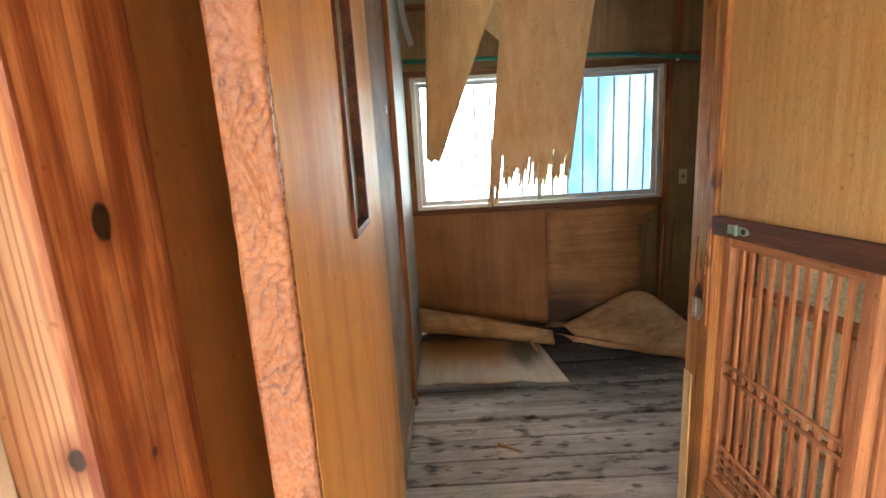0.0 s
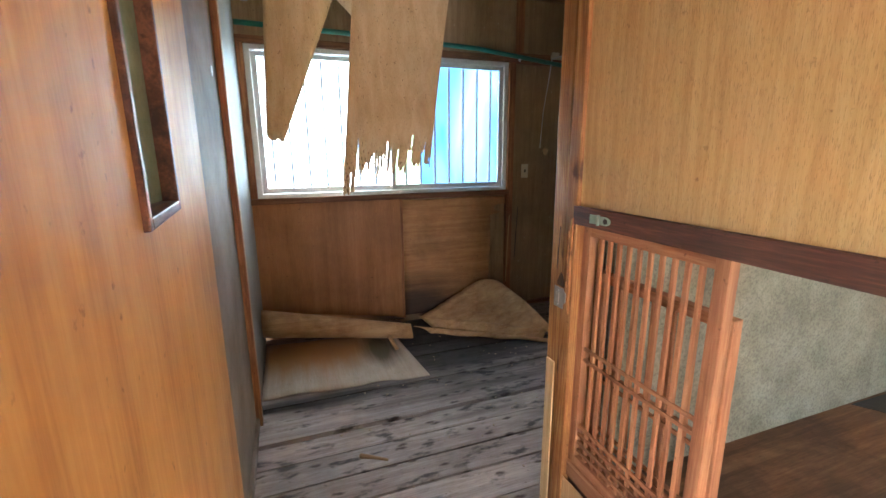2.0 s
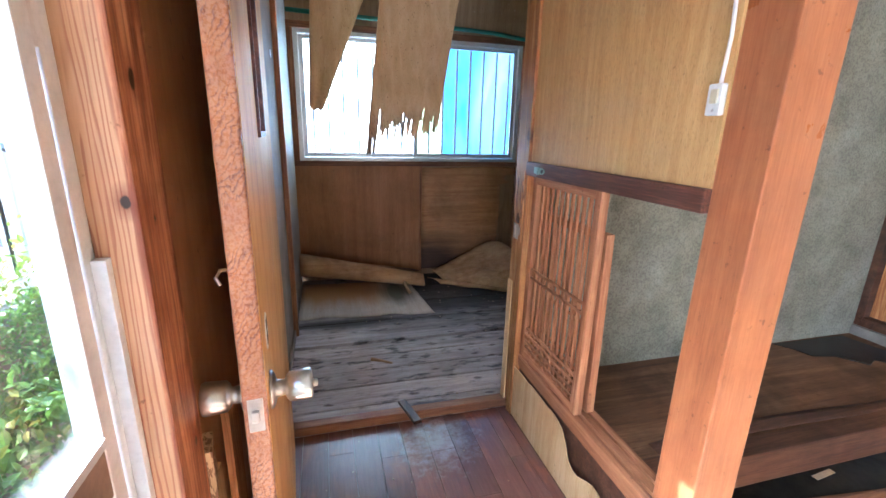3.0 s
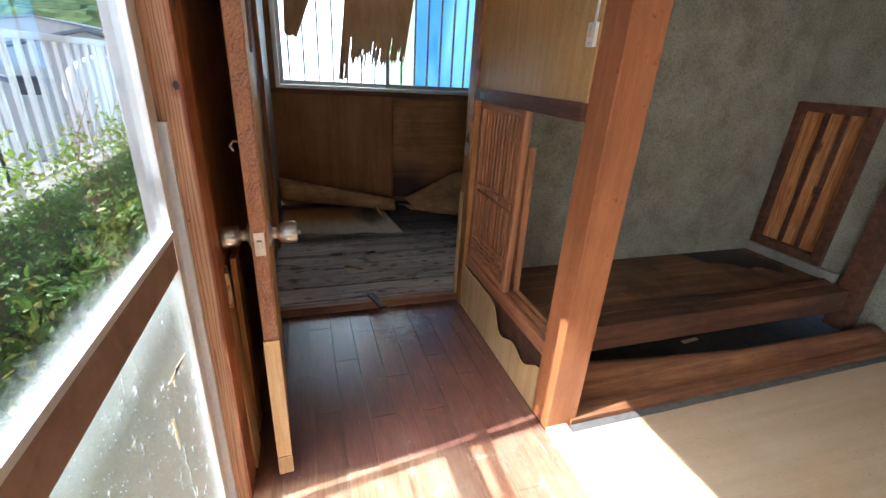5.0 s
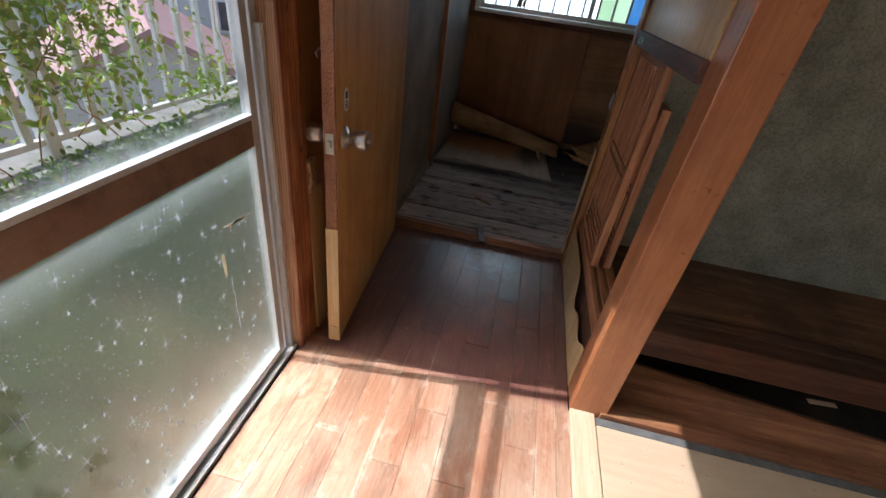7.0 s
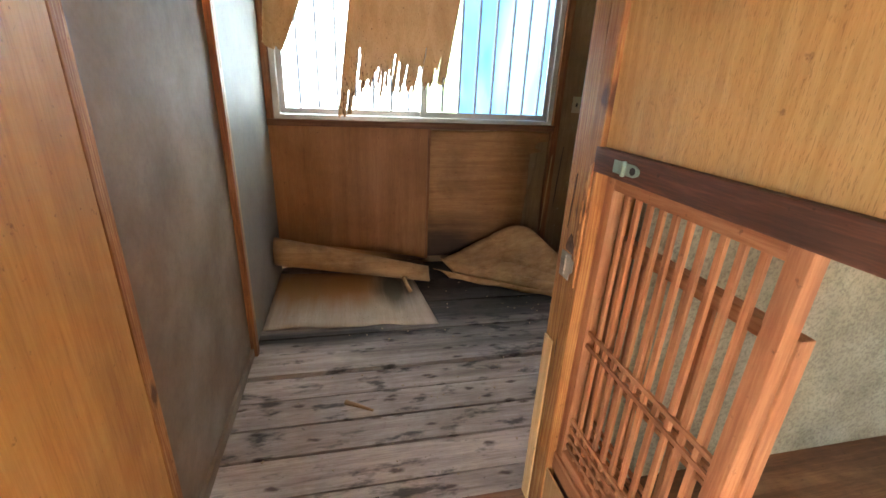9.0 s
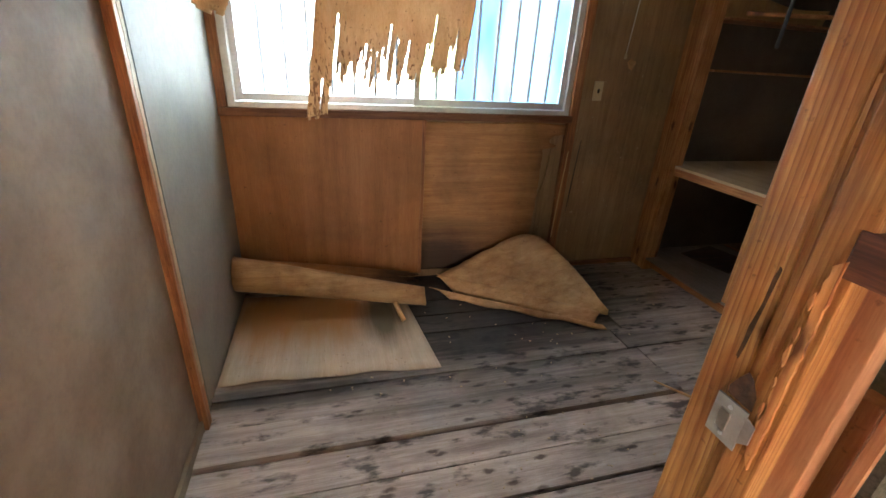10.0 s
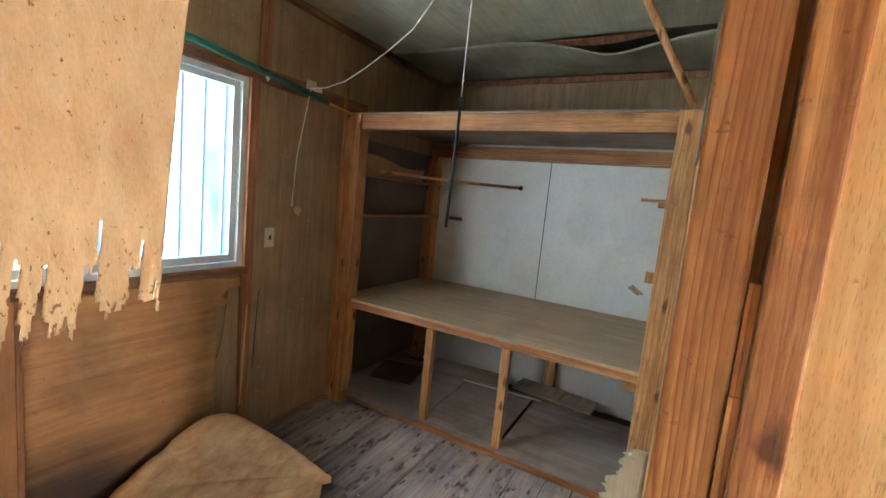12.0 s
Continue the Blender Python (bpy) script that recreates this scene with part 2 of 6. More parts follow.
        holes = add(t, "ShaderNodeMath", {"operation": "ADD"}, i0=holes, i1=low).outputs[0]
        colour = blend(t, ramp(t, holes, ((0.66, grey(0)), (0.70, grey(0.85)))), colour, (0.16, 0.07, 0.025))
    if chips:
        colour = blend(t, ramp(t, noisy(t, free, 34, 3, 0.55), ((0.70, grey(0)), (0.73, grey(chips)))), colour, (0.62, 0.54, 0.42))
    if spots:
        cell = add(t, "ShaderNodeTexNoise", Vector=add(t, "ShaderNodeMapping", Vector=free, Scale={"x": (0.4, 1, 1), "y": (1, 0.4, 1), "z": (1, 1, 0.4)}[grain]).outputs[0], Scale=17.0, Detail=4.0, Roughness=0.6).outputs["Fac"]
        colour = blend(t, ramp(t, cell, ((0.55, grey(0)), (0.66, grey(spots)))), colour, (0.025, 0.022, 0.024))
    flecks = noisy(t, free, 55, 3, 0.6)
    colour = blend(t, ramp(t, flecks, ((0.66, grey(0)), (0.74, grey(0.6)))), colour, (dark[0] * 0.35, dark[1] * 0.3, dark[2] * 0.3))
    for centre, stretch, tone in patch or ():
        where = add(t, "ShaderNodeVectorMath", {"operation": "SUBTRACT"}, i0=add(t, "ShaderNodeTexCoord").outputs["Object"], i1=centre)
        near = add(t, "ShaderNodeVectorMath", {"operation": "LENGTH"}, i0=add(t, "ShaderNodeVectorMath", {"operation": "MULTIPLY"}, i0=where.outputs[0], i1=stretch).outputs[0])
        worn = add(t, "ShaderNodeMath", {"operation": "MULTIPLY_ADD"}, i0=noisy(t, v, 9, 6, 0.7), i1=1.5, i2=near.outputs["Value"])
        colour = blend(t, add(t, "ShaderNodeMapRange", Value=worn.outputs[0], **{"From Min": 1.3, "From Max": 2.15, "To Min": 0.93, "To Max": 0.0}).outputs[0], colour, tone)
    rand = add(t, "ShaderNodeObjectInfo").outputs["Random"]
    shade = add(t, "ShaderNodeMapRange", Value=rand, **{"To Min": 1 - vary, "To Max": 1 + vary}).outputs[0]
    colour = blend(t, 1.0, colour, add(t, "ShaderNodeCombineColor", Red=shade, Green=shade, Blue=shade).outputs[0], "MULTIPLY")
    t.links.new(colour, b.inputs["Base Color"])
    t.links.new(ramp(t, dirt, ((0.3, grey(max(0.05, rough - 0.1))), (0.7, grey(min(1, rough + 0.15))))), b.inputs["Roughness"])
    b.inputs["Coat Weight"].default_value = coat
    b.inputs["Coat Roughness"].default_value = 0.25
    if bump:
        bumped = add(t, "ShaderNodeBump", Strength=bump, Distance=0.004, Height=value)
        t.links.new(bumped.outputs[0], b.inputs["Normal"])
    return m


def mottled(name, low, high, scale=6.0, rough=0.8, stain=(0.2, 0.17, 0.13), stained=0.3, stain_scale=1.6, grit=60.0, bump=0.3, metal=0.0, stretch=(1, 1, 1), gritty=0.14):
    """Plaster, board, metal or stone: two tones, stains, and a fine grit."""
    m, t, b = nodes_of(name)
    v, free = place(t, stretch)
    colour = ramp(t, noisy(t, v, scale, 5, 0.6, 0.2), ((0.3, low), (0.7, high)))
    colour = blend(t, ramp(t, noisy(t, free, stain_scale, 6, 0.65, 0.4), ((0.48, grey(0)), (0.72, grey(stained)))), colour, stain)
    fine = noisy(t, free, grit, 4, 0.7)
    colour = blend(t, gritty, colour, ramp(t, fine, ((0.36, grey(0.35)), (0.56, grey(1)))), "MULTIPLY")
    t.links.new(colour, b.inputs["Base Color"])
    b.inputs["Roughness"].default_value, b.inputs["Metallic"].default_value = rough, metal
    if bump:
        t.links.new(add(t, "ShaderNodeBump", Strength=bump, Distance=0.004, Height=fine).outputs[0], b.inputs["Normal"])
    return m


CEDAR = wood("striped_cedar", (0.21, 0.055, 0.02), (0.38, 0.13, 0.048), (0.58, 0.27, 0.12), "z", 0.4, 9, 20, stain=(0.17, 0.044, 0.018), stained=0.5, stain_scale=6.0, rings=85.0, bump=0.3, vary=0.04, sap=(-0.238, (0.53, 0.32, 0.17)), coat=0.12, spread=0.085,
             knot_at=((-0.231, 0.239, 1.28, 0.0085), (-0.243, 0.197, 1.137, 0.006), (-0.231, 0.244, 1.108, 0.0028), (-0.231, 0.27, 0.74, 0.006), (-0.236, 0.215, 0.46, 0.006), (-0.24, 0.197, 1.62, 0.007)))
POST = wood("oiled_red_post", (0.24, 0.078, 0.028), (0.36, 0.13, 0.048), (0.45, 0.185, 0.074), "z", 0.34, 5, 26, stain=(0.20, 0.066, 0.026), stained=0.35, stain_scale=5.0, bump=0.06, vary=0.05, coat=0.2, spread=0.19)
VENEER = wood("honey_veneer", (0.41, 0.175, 0.042), (0.56, 0.285, 0.078), (0.64, 0.36, 0.112), "z", 0.58, 4, 18, stain=(0.3, 0.115, 0.036), stained=0.4, bump=0.03, vary=0.04, spread=0.17,
              knot_at=((-0.0125, -0.42, 0.55, 0.004), (-0.012, -0.60, 0.93, 0.0035), (0.01, -0.3, 0.33, 0.004)))


def scaly(name, low, mid, high):
    """Varnished end strip with slanting flame grain: dark wavy lines, soft relief, a few pin holes."""
    m, t, b = nodes_of(name)
    v, free = place(t, (1, 1, 0.6))
    warp = noisy(t, v, 30, 3, 0.6, 0.5)
    slant = add(t, "ShaderNodeVectorMath", {"operation": "DOT_PRODUCT"}, i0=free, i1=(-1.0, 0.0, 0.75)).outputs["Value"]
    bent = add(t, "ShaderNodeMath", {"operation": "MULTIPLY_ADD"}, i0=warp, i1=0.07, i2=slant).outputs[0]
    saw = add(t, "ShaderNodeMath", {"operation": "FRACT"}, i0=add(t, "ShaderNodeMath", {"operation": "MULTIPLY"}, i0=bent, i1=85.0).outputs[0]).outputs[0]
    fine = noisy(t, free, 190, 4, 0.7)
    flame = ramp(t, saw, ((0.0, grey(0.1)), (0.45, grey(0.0)), (0.75, grey(0.55)), (0.88, grey(1.0)), (1.0, grey(0.15))))
    flame = add(t, "ShaderNodeMath", {"operation": "MULTIPLY"}, i0=flame, i1=ramp(t, noisy(t, free, 26, 3), ((0.4, grey(0.2)), (0.6, grey(1.0))))).outputs[0]
    colour = ramp(t, noisy(t, free, 12, 5), ((0.35, mid), (0.65, high)))
    colour = blend(t, flame, colour, low)
    colour = blend(t, ramp(t, noisy(t, free, 48, 2), ((0.745, grey(0)), (0.765, grey(0.9)))), colour, (0.04, 0.015, 0.01))
    t.links.new(colour, b.inputs["Base Color"])
    t.links.new(ramp(t, fine, ((0.4, grey(0.2)), (0.65, grey(0.42)))), b.inputs["Roughness"])
    height = add(t, "ShaderNodeMath", {"operation": "MULTIPLY_ADD"}, i0=fine, i1=0.12, i2=saw).outputs[0]
    height = add(t, "ShaderNodeMath", {"operation": "MULTIPLY_ADD"}, i0=warp, i1=1.2, i2=height).outputs[0]
    t.links.new(add(t, "ShaderNodeBump", Strength=0.35, Distance=0.004, Height=height).outputs[0], b.inputs["Normal"])
    return m


EDGE = scaly("peeling_red_edge", (0.125, 0.048, 0.035), (0.275, 0.108, 0.054), (0.345, 0.148, 0.066))
PALE = wood("pale_new_wood", (0.55, 0.33, 0.14), (0.64, 0.42, 0.20), (0.72, 0.52, 0.28), "z", 0.5, 5, 25, stained=0.1, bump=0.06)
PALE_Y = wood("pale_sill_wood", (0.55, 0.38, 0.22), (0.66, 0.49, 0.31), (0.74, 0.58, 0.40), "y", 0.45, 7, 22, stained=0.12, bump=0.06)
TANPLY = wood("tan_plywood", (0.46, 0.26, 0.085), (0.56, 0.34, 0.125), (0.64, 0.42, 0.18), "z", 0.5, 12, 40, stain=(0.36, 0.19, 0.07), stained=0.35, stain_scale=1.8, bump=0.1, vary=0.03, spread=0.18, ticks=0.5)
BROWNPLY = wood("brown_plywood", (0.27, 0.105, 0.036), (0.40, 0.17, 0.058), (0.50, 0.235, 0.09), "z", 0.5, 3, 30, stain=(0.14, 0.06, 0.03), stained=0.4, bump=0.06, vary=0.05, spread=0.2)
WALLPLY = wood("amber_plywood", (0.34, 0.15, 0.055), (0.43, 0.2, 0.075), (0.5, 0.25, 0.1), "z", 0.45, 5, 22, stain=(0.2, 0.09, 0.04), stained=0.35, bump=0.05, vary=0.03, spread=0.2)
# the patch darkens the panel around its left foot
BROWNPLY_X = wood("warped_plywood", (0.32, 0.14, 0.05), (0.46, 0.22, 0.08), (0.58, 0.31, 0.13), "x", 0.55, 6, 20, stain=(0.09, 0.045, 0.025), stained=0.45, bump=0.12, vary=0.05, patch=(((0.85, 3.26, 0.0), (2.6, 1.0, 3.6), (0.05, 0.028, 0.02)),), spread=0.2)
TORN = wood("torn_ceiling_ply", (0.50, 0.335, 0.17), (0.63, 0.45, 0.25), (0.72, 0.56, 0.34), "z", 0.6, 5, 35, stain=(0.36, 0.21, 0.11), stained=0.25, bump=0.1, vary=0.04, spread=0.16, bored=(1.12, 1.36))
TORN_X = wood("fallen_ceiling_ply", (0.44, 0.225, 0.09), (0.59, 0.345, 0.16), (0.69, 0.44, 0.23), "x", 0.6, 6, 28, stain=(0.20, 0.085, 0.035), stained=0.6, stain_scale=4.0, bump=0.12, vary=0.08, spread=0.16)
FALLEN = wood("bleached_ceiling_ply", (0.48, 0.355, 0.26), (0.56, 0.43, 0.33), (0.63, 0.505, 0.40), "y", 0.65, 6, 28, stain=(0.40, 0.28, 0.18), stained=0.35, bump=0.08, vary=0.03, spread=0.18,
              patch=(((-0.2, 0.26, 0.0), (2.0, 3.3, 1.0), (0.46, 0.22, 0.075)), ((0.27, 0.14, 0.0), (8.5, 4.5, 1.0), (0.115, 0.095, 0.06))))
LATTICE = wood("lattice_cedar", (0.30, 0.11, 0.045), (0.42, 0.175, 0.075), (0.52, 0.25, 0.115), "z", 0.55, 8, 22, stained=0.2, bump=0.12, vary=0.12)
LATTICE_Y = wood("lattice_cedar_cross", (0.28, 0.10, 0.04), (0.38, 0.155, 0.065), (0.47, 0.22, 0.10), "y", 0.55, 8, 22, stained=0.3, bump=0.12, vary=0.12)
DARKRAIL = wood("dark_rail", (0.035, 0.013, 0.008), (0.075, 0.026, 0.015), (0.15, 0.055, 0.028), "y", 0.5, 8, 24, stained=0.3, bump=0.2)
DARK_X = wood("dark_alcove_wood", (0.055, 0.02, 0.011), (0.10, 0.038, 0.019), (0.155, 0.066, 0.032), "x", 0.55, 5, 20, stain=(0.03, 0.022, 0.018), stained=0.6, bump=0.15)
STUD = wood("rough_stud", (0.33, 0.122, 0.037), (0.51, 0.23, 0.074), (0.64, 0.34, 0.132), "z", 0.6, 8, 24, stain=(0.16, 0.06, 0.025), stained=0.35, stain_scale=6.0, rings=120, bump=0.3, vary=0.1, knots=9.0)
JAMB = wood("worn_cedar_jamb", (0.25, 0.093, 0.023), (0.39, 0.175, 0.048), (0.51, 0.265, 0.083), "z", 0.5, 8, 26, stain=(0.22, 0.08, 0.026), stained=0.45, stain_scale=6.0, rings=140, bump=0.5, vary=0.06, knots=9.0)
STUD_Y = wood("rough_beam", (0.31, 0.112, 0.035), (0.48, 0.20, 0.063), (0.60, 0.29, 0.106), "y", 0.6, 8, 24, stained=0.3, rings=110, knots=4.0, bump=0.3, vary=0.1)
TRIM_X = wood("window_trim_wood", (0.15, 0.055, 0.025), (0.24, 0.095, 0.04), (0.33, 0.15, 0.065), "x", 0.6, 8, 24, stained=0.45, bump=0.25)
TRIM_Z = wood("wall_strip_wood", (0.20, 0.07, 0.028), (0.33, 0.125, 0.045), (0.45, 0.20, 0.075), "z", 0.5, 8, 24, stained=0.3, bump=0.2)
# the second patch is a dark strip along the fallen sheet's front edge
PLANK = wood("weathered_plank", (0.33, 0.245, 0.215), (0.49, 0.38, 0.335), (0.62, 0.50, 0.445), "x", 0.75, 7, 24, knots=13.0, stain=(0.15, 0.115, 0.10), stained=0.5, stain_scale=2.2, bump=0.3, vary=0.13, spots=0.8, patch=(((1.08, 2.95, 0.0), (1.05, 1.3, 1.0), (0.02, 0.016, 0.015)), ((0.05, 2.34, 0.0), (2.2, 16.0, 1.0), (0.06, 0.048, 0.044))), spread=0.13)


ALCOVE = wood("worn_alcove_board", (0.08, 0.034, 0.016), (0.155, 0.07, 0.031), (0.26, 0.14, 0.066), "x", 0.6, 4, 22, stain=(0.045, 0.03, 0.022), stained=0.75, stain_scale=3.2, bump=0.2, vary=0.03, spread=0.16)


def worn_floor(name):
    """Floorboards whose red varnish has worn off in blotches: bleached wood, grime along the boards, pale scuffs."""
    m, t, b = nodes_of(name)
    v, free = place(t, (1, 0.07, 1))
    at = add(t, "ShaderNodeTexCoord").outputs["Object"]
    fibre = noisy(t, v, 110, 5, 0.7)
    colour = ramp(t, fibre, ((0.22, (0.245, 0.108, 0.064)), (0.52, (0.36, 0.182, 0.11)), (0.8, (0.45, 0.255, 0.162))))
    soft = add(t, "ShaderNodeMapping", Vector=at, Scale=(1, 0.55, 1)).outputs[0]
    # past y 0.21 the boards are darker and redder, with less bleaching and rubbing
    glass_side = add(t, "ShaderNodeMapRange", Value=add(t, "ShaderNodeSeparateXYZ", Vector=at).outputs["Y"], **{"From Min": 0.21, "From Max": 0.24, "To Min": 1.0, "To Max": 0.12}).outputs[0]
    colour = blend(t, glass_side, ramp(t, fibre, ((0.3, (0.11, 0.040, 0.034)), (0.7, (0.18, 0.074, 0.062)))), colour)
    bleached = ramp(t, noisy(t, soft, 4.5, 7, 0.68, 0.5), ((0.42, grey(0)), (0.62, grey(0.75))))
    bleached = add(t, "ShaderNodeMath", {"operation": "MULTIPLY"}, i0=bleached, i1=glass_side).outputs[0]
    colour = blend(t, bleached, colour, ramp(t, fibre, ((0.22, (0.37, 0.235, 0.155)), (0.8, (0.52, 0.365, 0.258)))))
    v2 = add(t, "ShaderNodeMapping", Vector=free, Scale=(1, 0.16, 1)).outputs[0]
    grime = ramp(t, noisy(t, v2, 13, 6, 0.72, 0.3), ((0.54, grey(0)), (0.70, grey(0.75))))
    colour = blend(t, grime, colour, (0.115, 0.062, 0.042))
    rub = ramp(t, noisy(t, soft, 17, 6, 0.75), ((0.56, grey(0)), (0.72, grey(0.5))))
    rub = add(t, "ShaderNodeMath", {"operation": "MULTIPLY"}, i0=rub, i1=glass_side).outputs[0]
    colour = blend(t, rub, colour, (0.60, 0.50, 0.41))
    # edges and butt joints rubbed pale, by fits
    own = add(t, "ShaderNodeSeparateXYZ", Vector=add(t, "ShaderNodeTexCoord").outputs["Generated"])
    rim = add(t, "ShaderNodeMath", {"operation": "ABSOLUTE"}, i0=add(t, "ShaderNodeMath", {"operation": "SUBTRACT"}, i0=own.outputs["X"], i1=0.5).outputs[0]).outputs[0]
    rim_y = add(t, "ShaderNodeMath", {"operation": "ABSOLUTE"}, i0=add(t, "ShaderNodeMath", {"operation": "SUBTRACT"}, i0=own.outputs["Y"], i1=0.5).outputs[0]).outputs[0]
    rim_x = add(t, "ShaderNodeMapRange", Value=rim, **{"From Min": 0.40, "From Max": 0.49}).outputs[0]
    rim_y = add(t, "ShaderNodeMapRange", Value=rim_y, **{"From Min": 0.478, "From Max": 0.495}).outputs[0]
    rim = add(t, "ShaderNodeMath", {"operation": "MAXIMUM"}, i0=rim_x, i1=rim_y).outputs[0]
    fits = ramp(t, noisy(t, soft, 9, 5, 0.7), ((0.5, grey(0)), (0.62, grey(0.75))))
    rim = add(t, "ShaderNodeMath", {"operation": "MULTIPLY"}, i0=rim, i1=add(t, "ShaderNodeMath", {"operation": "MULTIPLY"}, i0=fits, i1=glass_side).outputs[0]).outputs[0]
    colour = blend(t, rim, colour, (0.66, 0.55, 0.43))
    red = ramp(t, noisy(t, soft, 6.5, 6, 0.7, 0.6), ((0.53, grey(0)), (0.64, grey(0.6))))
    colour = blend(t, red, colour, ramp(t, fibre, ((0.3, (0.20, 0.06, 0.026)), (0.7, (0.36, 0.14, 0.065)))))
    dots = ramp(t, noisy(t, free, 95, 3, 0.6), ((0.71, grey(0)), (0.75, grey(0.8))))
    colour = blend(t, dots, colour, (0.07, 0.04, 0.03))
    # bluish sheen of reflected light on the passage floor, painted into the colour
    away = add(t, "ShaderNodeVectorMath", {"operation": "DISTANCE"}, i0=at, i1=(0.38, 1.04, 0.0)).outputs["Value"]
    dust_and_sheen = add(t, "ShaderNodeMath", {"operation": "MULTIPLY_ADD"}, i0=noisy(t, at, 22, 6, 0.75), i1=0.5, i2=away).outputs[0]
    colour = blend(t, add(t, "ShaderNodeMapRange", Value=dust_and_sheen, **{"From Min": 0.26, "From Max": 0.42, "To Min": 0.6, "To Max": 0.0}).outputs[0], colour, (0.50, 0.50, 0.53))
    rand = add(t, "ShaderNodeObjectInfo").outputs["Random"]
    shade = add(t, "ShaderNodeMapRange", Value=rand, **{"To Min": 0.8, "To Max": 1.12}).outputs[0]
    colour = blend(t, 1.0, colour, add(t, "ShaderNodeCombineColor", Red=shade, Green=shade, Blue=shade).outputs[0], "MULTIPLY")
    t.links.new(colour, b.inputs["Base Color"])
    t.links.new(ramp(t, bleached, ((0.0, grey(0.3)), (0.8, grey(0.62)))), b.inputs["Roughness"])
    t.links.new(add(t, "ShaderNodeBump", Strength=0.12, Distance=0.003, Height=fibre).outputs[0], b.inputs["Normal"])
    return m


VERANDA = worn_floor("worn_veranda_board")
SHELF = wood("dusty_shelf_ply", (0.38, 0.255, 0.15), (0.47, 0.33, 0.205), (0.54, 0.405, 0.27), "y", 0.6, 5, 20, stain=(0.28, 0.22, 0.16), stained=0.4, bump=0.05, spread=0.2)
CLOSETFLOOR = wood("dusty_closet_board", (0.24, 0.175, 0.14), (0.33, 0.25, 0.205), (0.41, 0.32, 0.265), "y", 0.7, 5, 20, stain=(0.12, 0.09, 0.07), stained=0.5, bump=0.06, spread=0.2)
OLDBOARD = wood("brown_wall_board", (0.25, 0.152, 0.076), (0.345, 0.215, 0.112), (0.425, 0.285, 0.158), "z", 0.6, 7, 26, stain=(0.13, 0.085, 0.05), stained=0.4, bump=0.06, vary=0.03, spread=0.16, chips=0.6)
LEFTBOARD = mottled("stained_grey_board", (0.20, 0.13, 0.084), (0.385, 0.29, 0.215), 3.0, 0.72, (0.25, 0.165, 0.10), 0.7, 2.6, 50, 0.06)
MINTBOARD = mottled("faded_mint_board", (0.245, 0.222, 0.195), (0.33, 0.305, 0.272), 2.5, 0.6, (0.38, 0.33, 0.24), 0.45, 3.0, 50, 0.06)
WHITEBOARD = mottled("off_white_board", (0.70, 0.67, 0.62), (0.78, 0.75, 0.70), 1.8, 0.5, (0.45, 0.38, 0.28), 0.3, 2.4, 60, 0.04)
PLASTER = mottled("sandy_green_plaster", (0.205, 0.195, 0.145), (0.34, 0.328, 0.255), 7, 0.95, (0.38, 0.38, 0.36), 0.45, 2.0, 120, 1.0, gritty=0.6)
SMUDGED = mottled("attic_dark_board", (0.12, 0.082, 0.052), (0.185, 0.13, 0.085), 3, 0.7, (0.07, 0.05, 0.035), 0.5, 2, 50, 0.1)
CEILING = wood("painted_grain_ceiling", (0.36, 0.325, 0.225), (0.45, 0.41, 0.295), (0.53, 0.485, 0.36), "x", 0.6, 8, 20, stain=(0.19, 0.16, 0.10), stained=0.5, bump=0.05, vary=0.02, spread=0.2)
TATAMI = wood("straw_mat", (0.50, 0.365, 0.235), (0.59, 0.445, 0.30), (0.66, 0.52, 0.37), "x", 0.6, 4, 45, stain=(0.44, 0.29, 0.14), stained=0.3, bump=0.12, vary=0.03, spread=0.2)
BORDER = mottled("grey_cloth_border", (0.10, 0.10, 0.10), (0.17, 0.165, 0.16), 30, 0.9, grit=150)
ALU = mottled("silver_aluminium", (0.66, 0.68, 0.70), (0.76, 0.78, 0.80), 4, 0.35, (0.5, 0.47, 0.43), 0.4, 5, 90, 0.05, 0.4)
BRONZE = mottled("brown_aluminium", (0.26, 0.16, 0.112), (0.325, 0.205, 0.148), 6, 0.42, (0.09, 0.055, 0.04), 0.55, 14, 90, 0.05, 0.25)
STEEL = mottled("worn_steel", (0.52, 0.50, 0.47), (0.68, 0.66, 0.62), 8, 0.28, (0.30, 0.26, 0.22), 0.5, 12, 80, 0.05, 1.0)
GALVANISED = mottled("galvanised_plate", (0.36, 0.35, 0.33), (0.46, 0.45, 0.43), 12, 0.38, (0.25, 0.21, 0.17), 0.5, 20, 80, 0.08, 0.5)
GREENMETAL = mottled("pale_green_metal", (0.28, 0.40, 0.33), (0.36, 0.49, 0.41), 12, 0.5, (0.22, 0.17, 0.12), 0.5, 20, 80, 0.1, 0.3)
IVORY = mottled("ivory_plastic", (0.66, 0.57, 0.38), (0.70, 0.62, 0.43), 5, 0.4, (0.5, 0.4, 0.25), 0.3, 12, 80, 0.02)
WHITEPLASTIC = mottled("white_plastic", (0.74, 0.73, 0.70), (0.79, 0.78, 0.75), 5, 0.4, (0.6, 0.55, 0.45), 0.3, 12, 80, 0.02)
BLACK = mottled("black_rubber", (0.015, 0.015, 0.017), (0.03, 0.03, 0.032), 8, 0.5, (0.05, 0.05, 0.05), 0.2)
GREENPIPE = mottled("green_coated_pipe", (0.02, 0.17, 0.13), (0.035, 0.24, 0.18), 9, 0.4, (0.06, 0.10, 0.08), 0.4, 8)
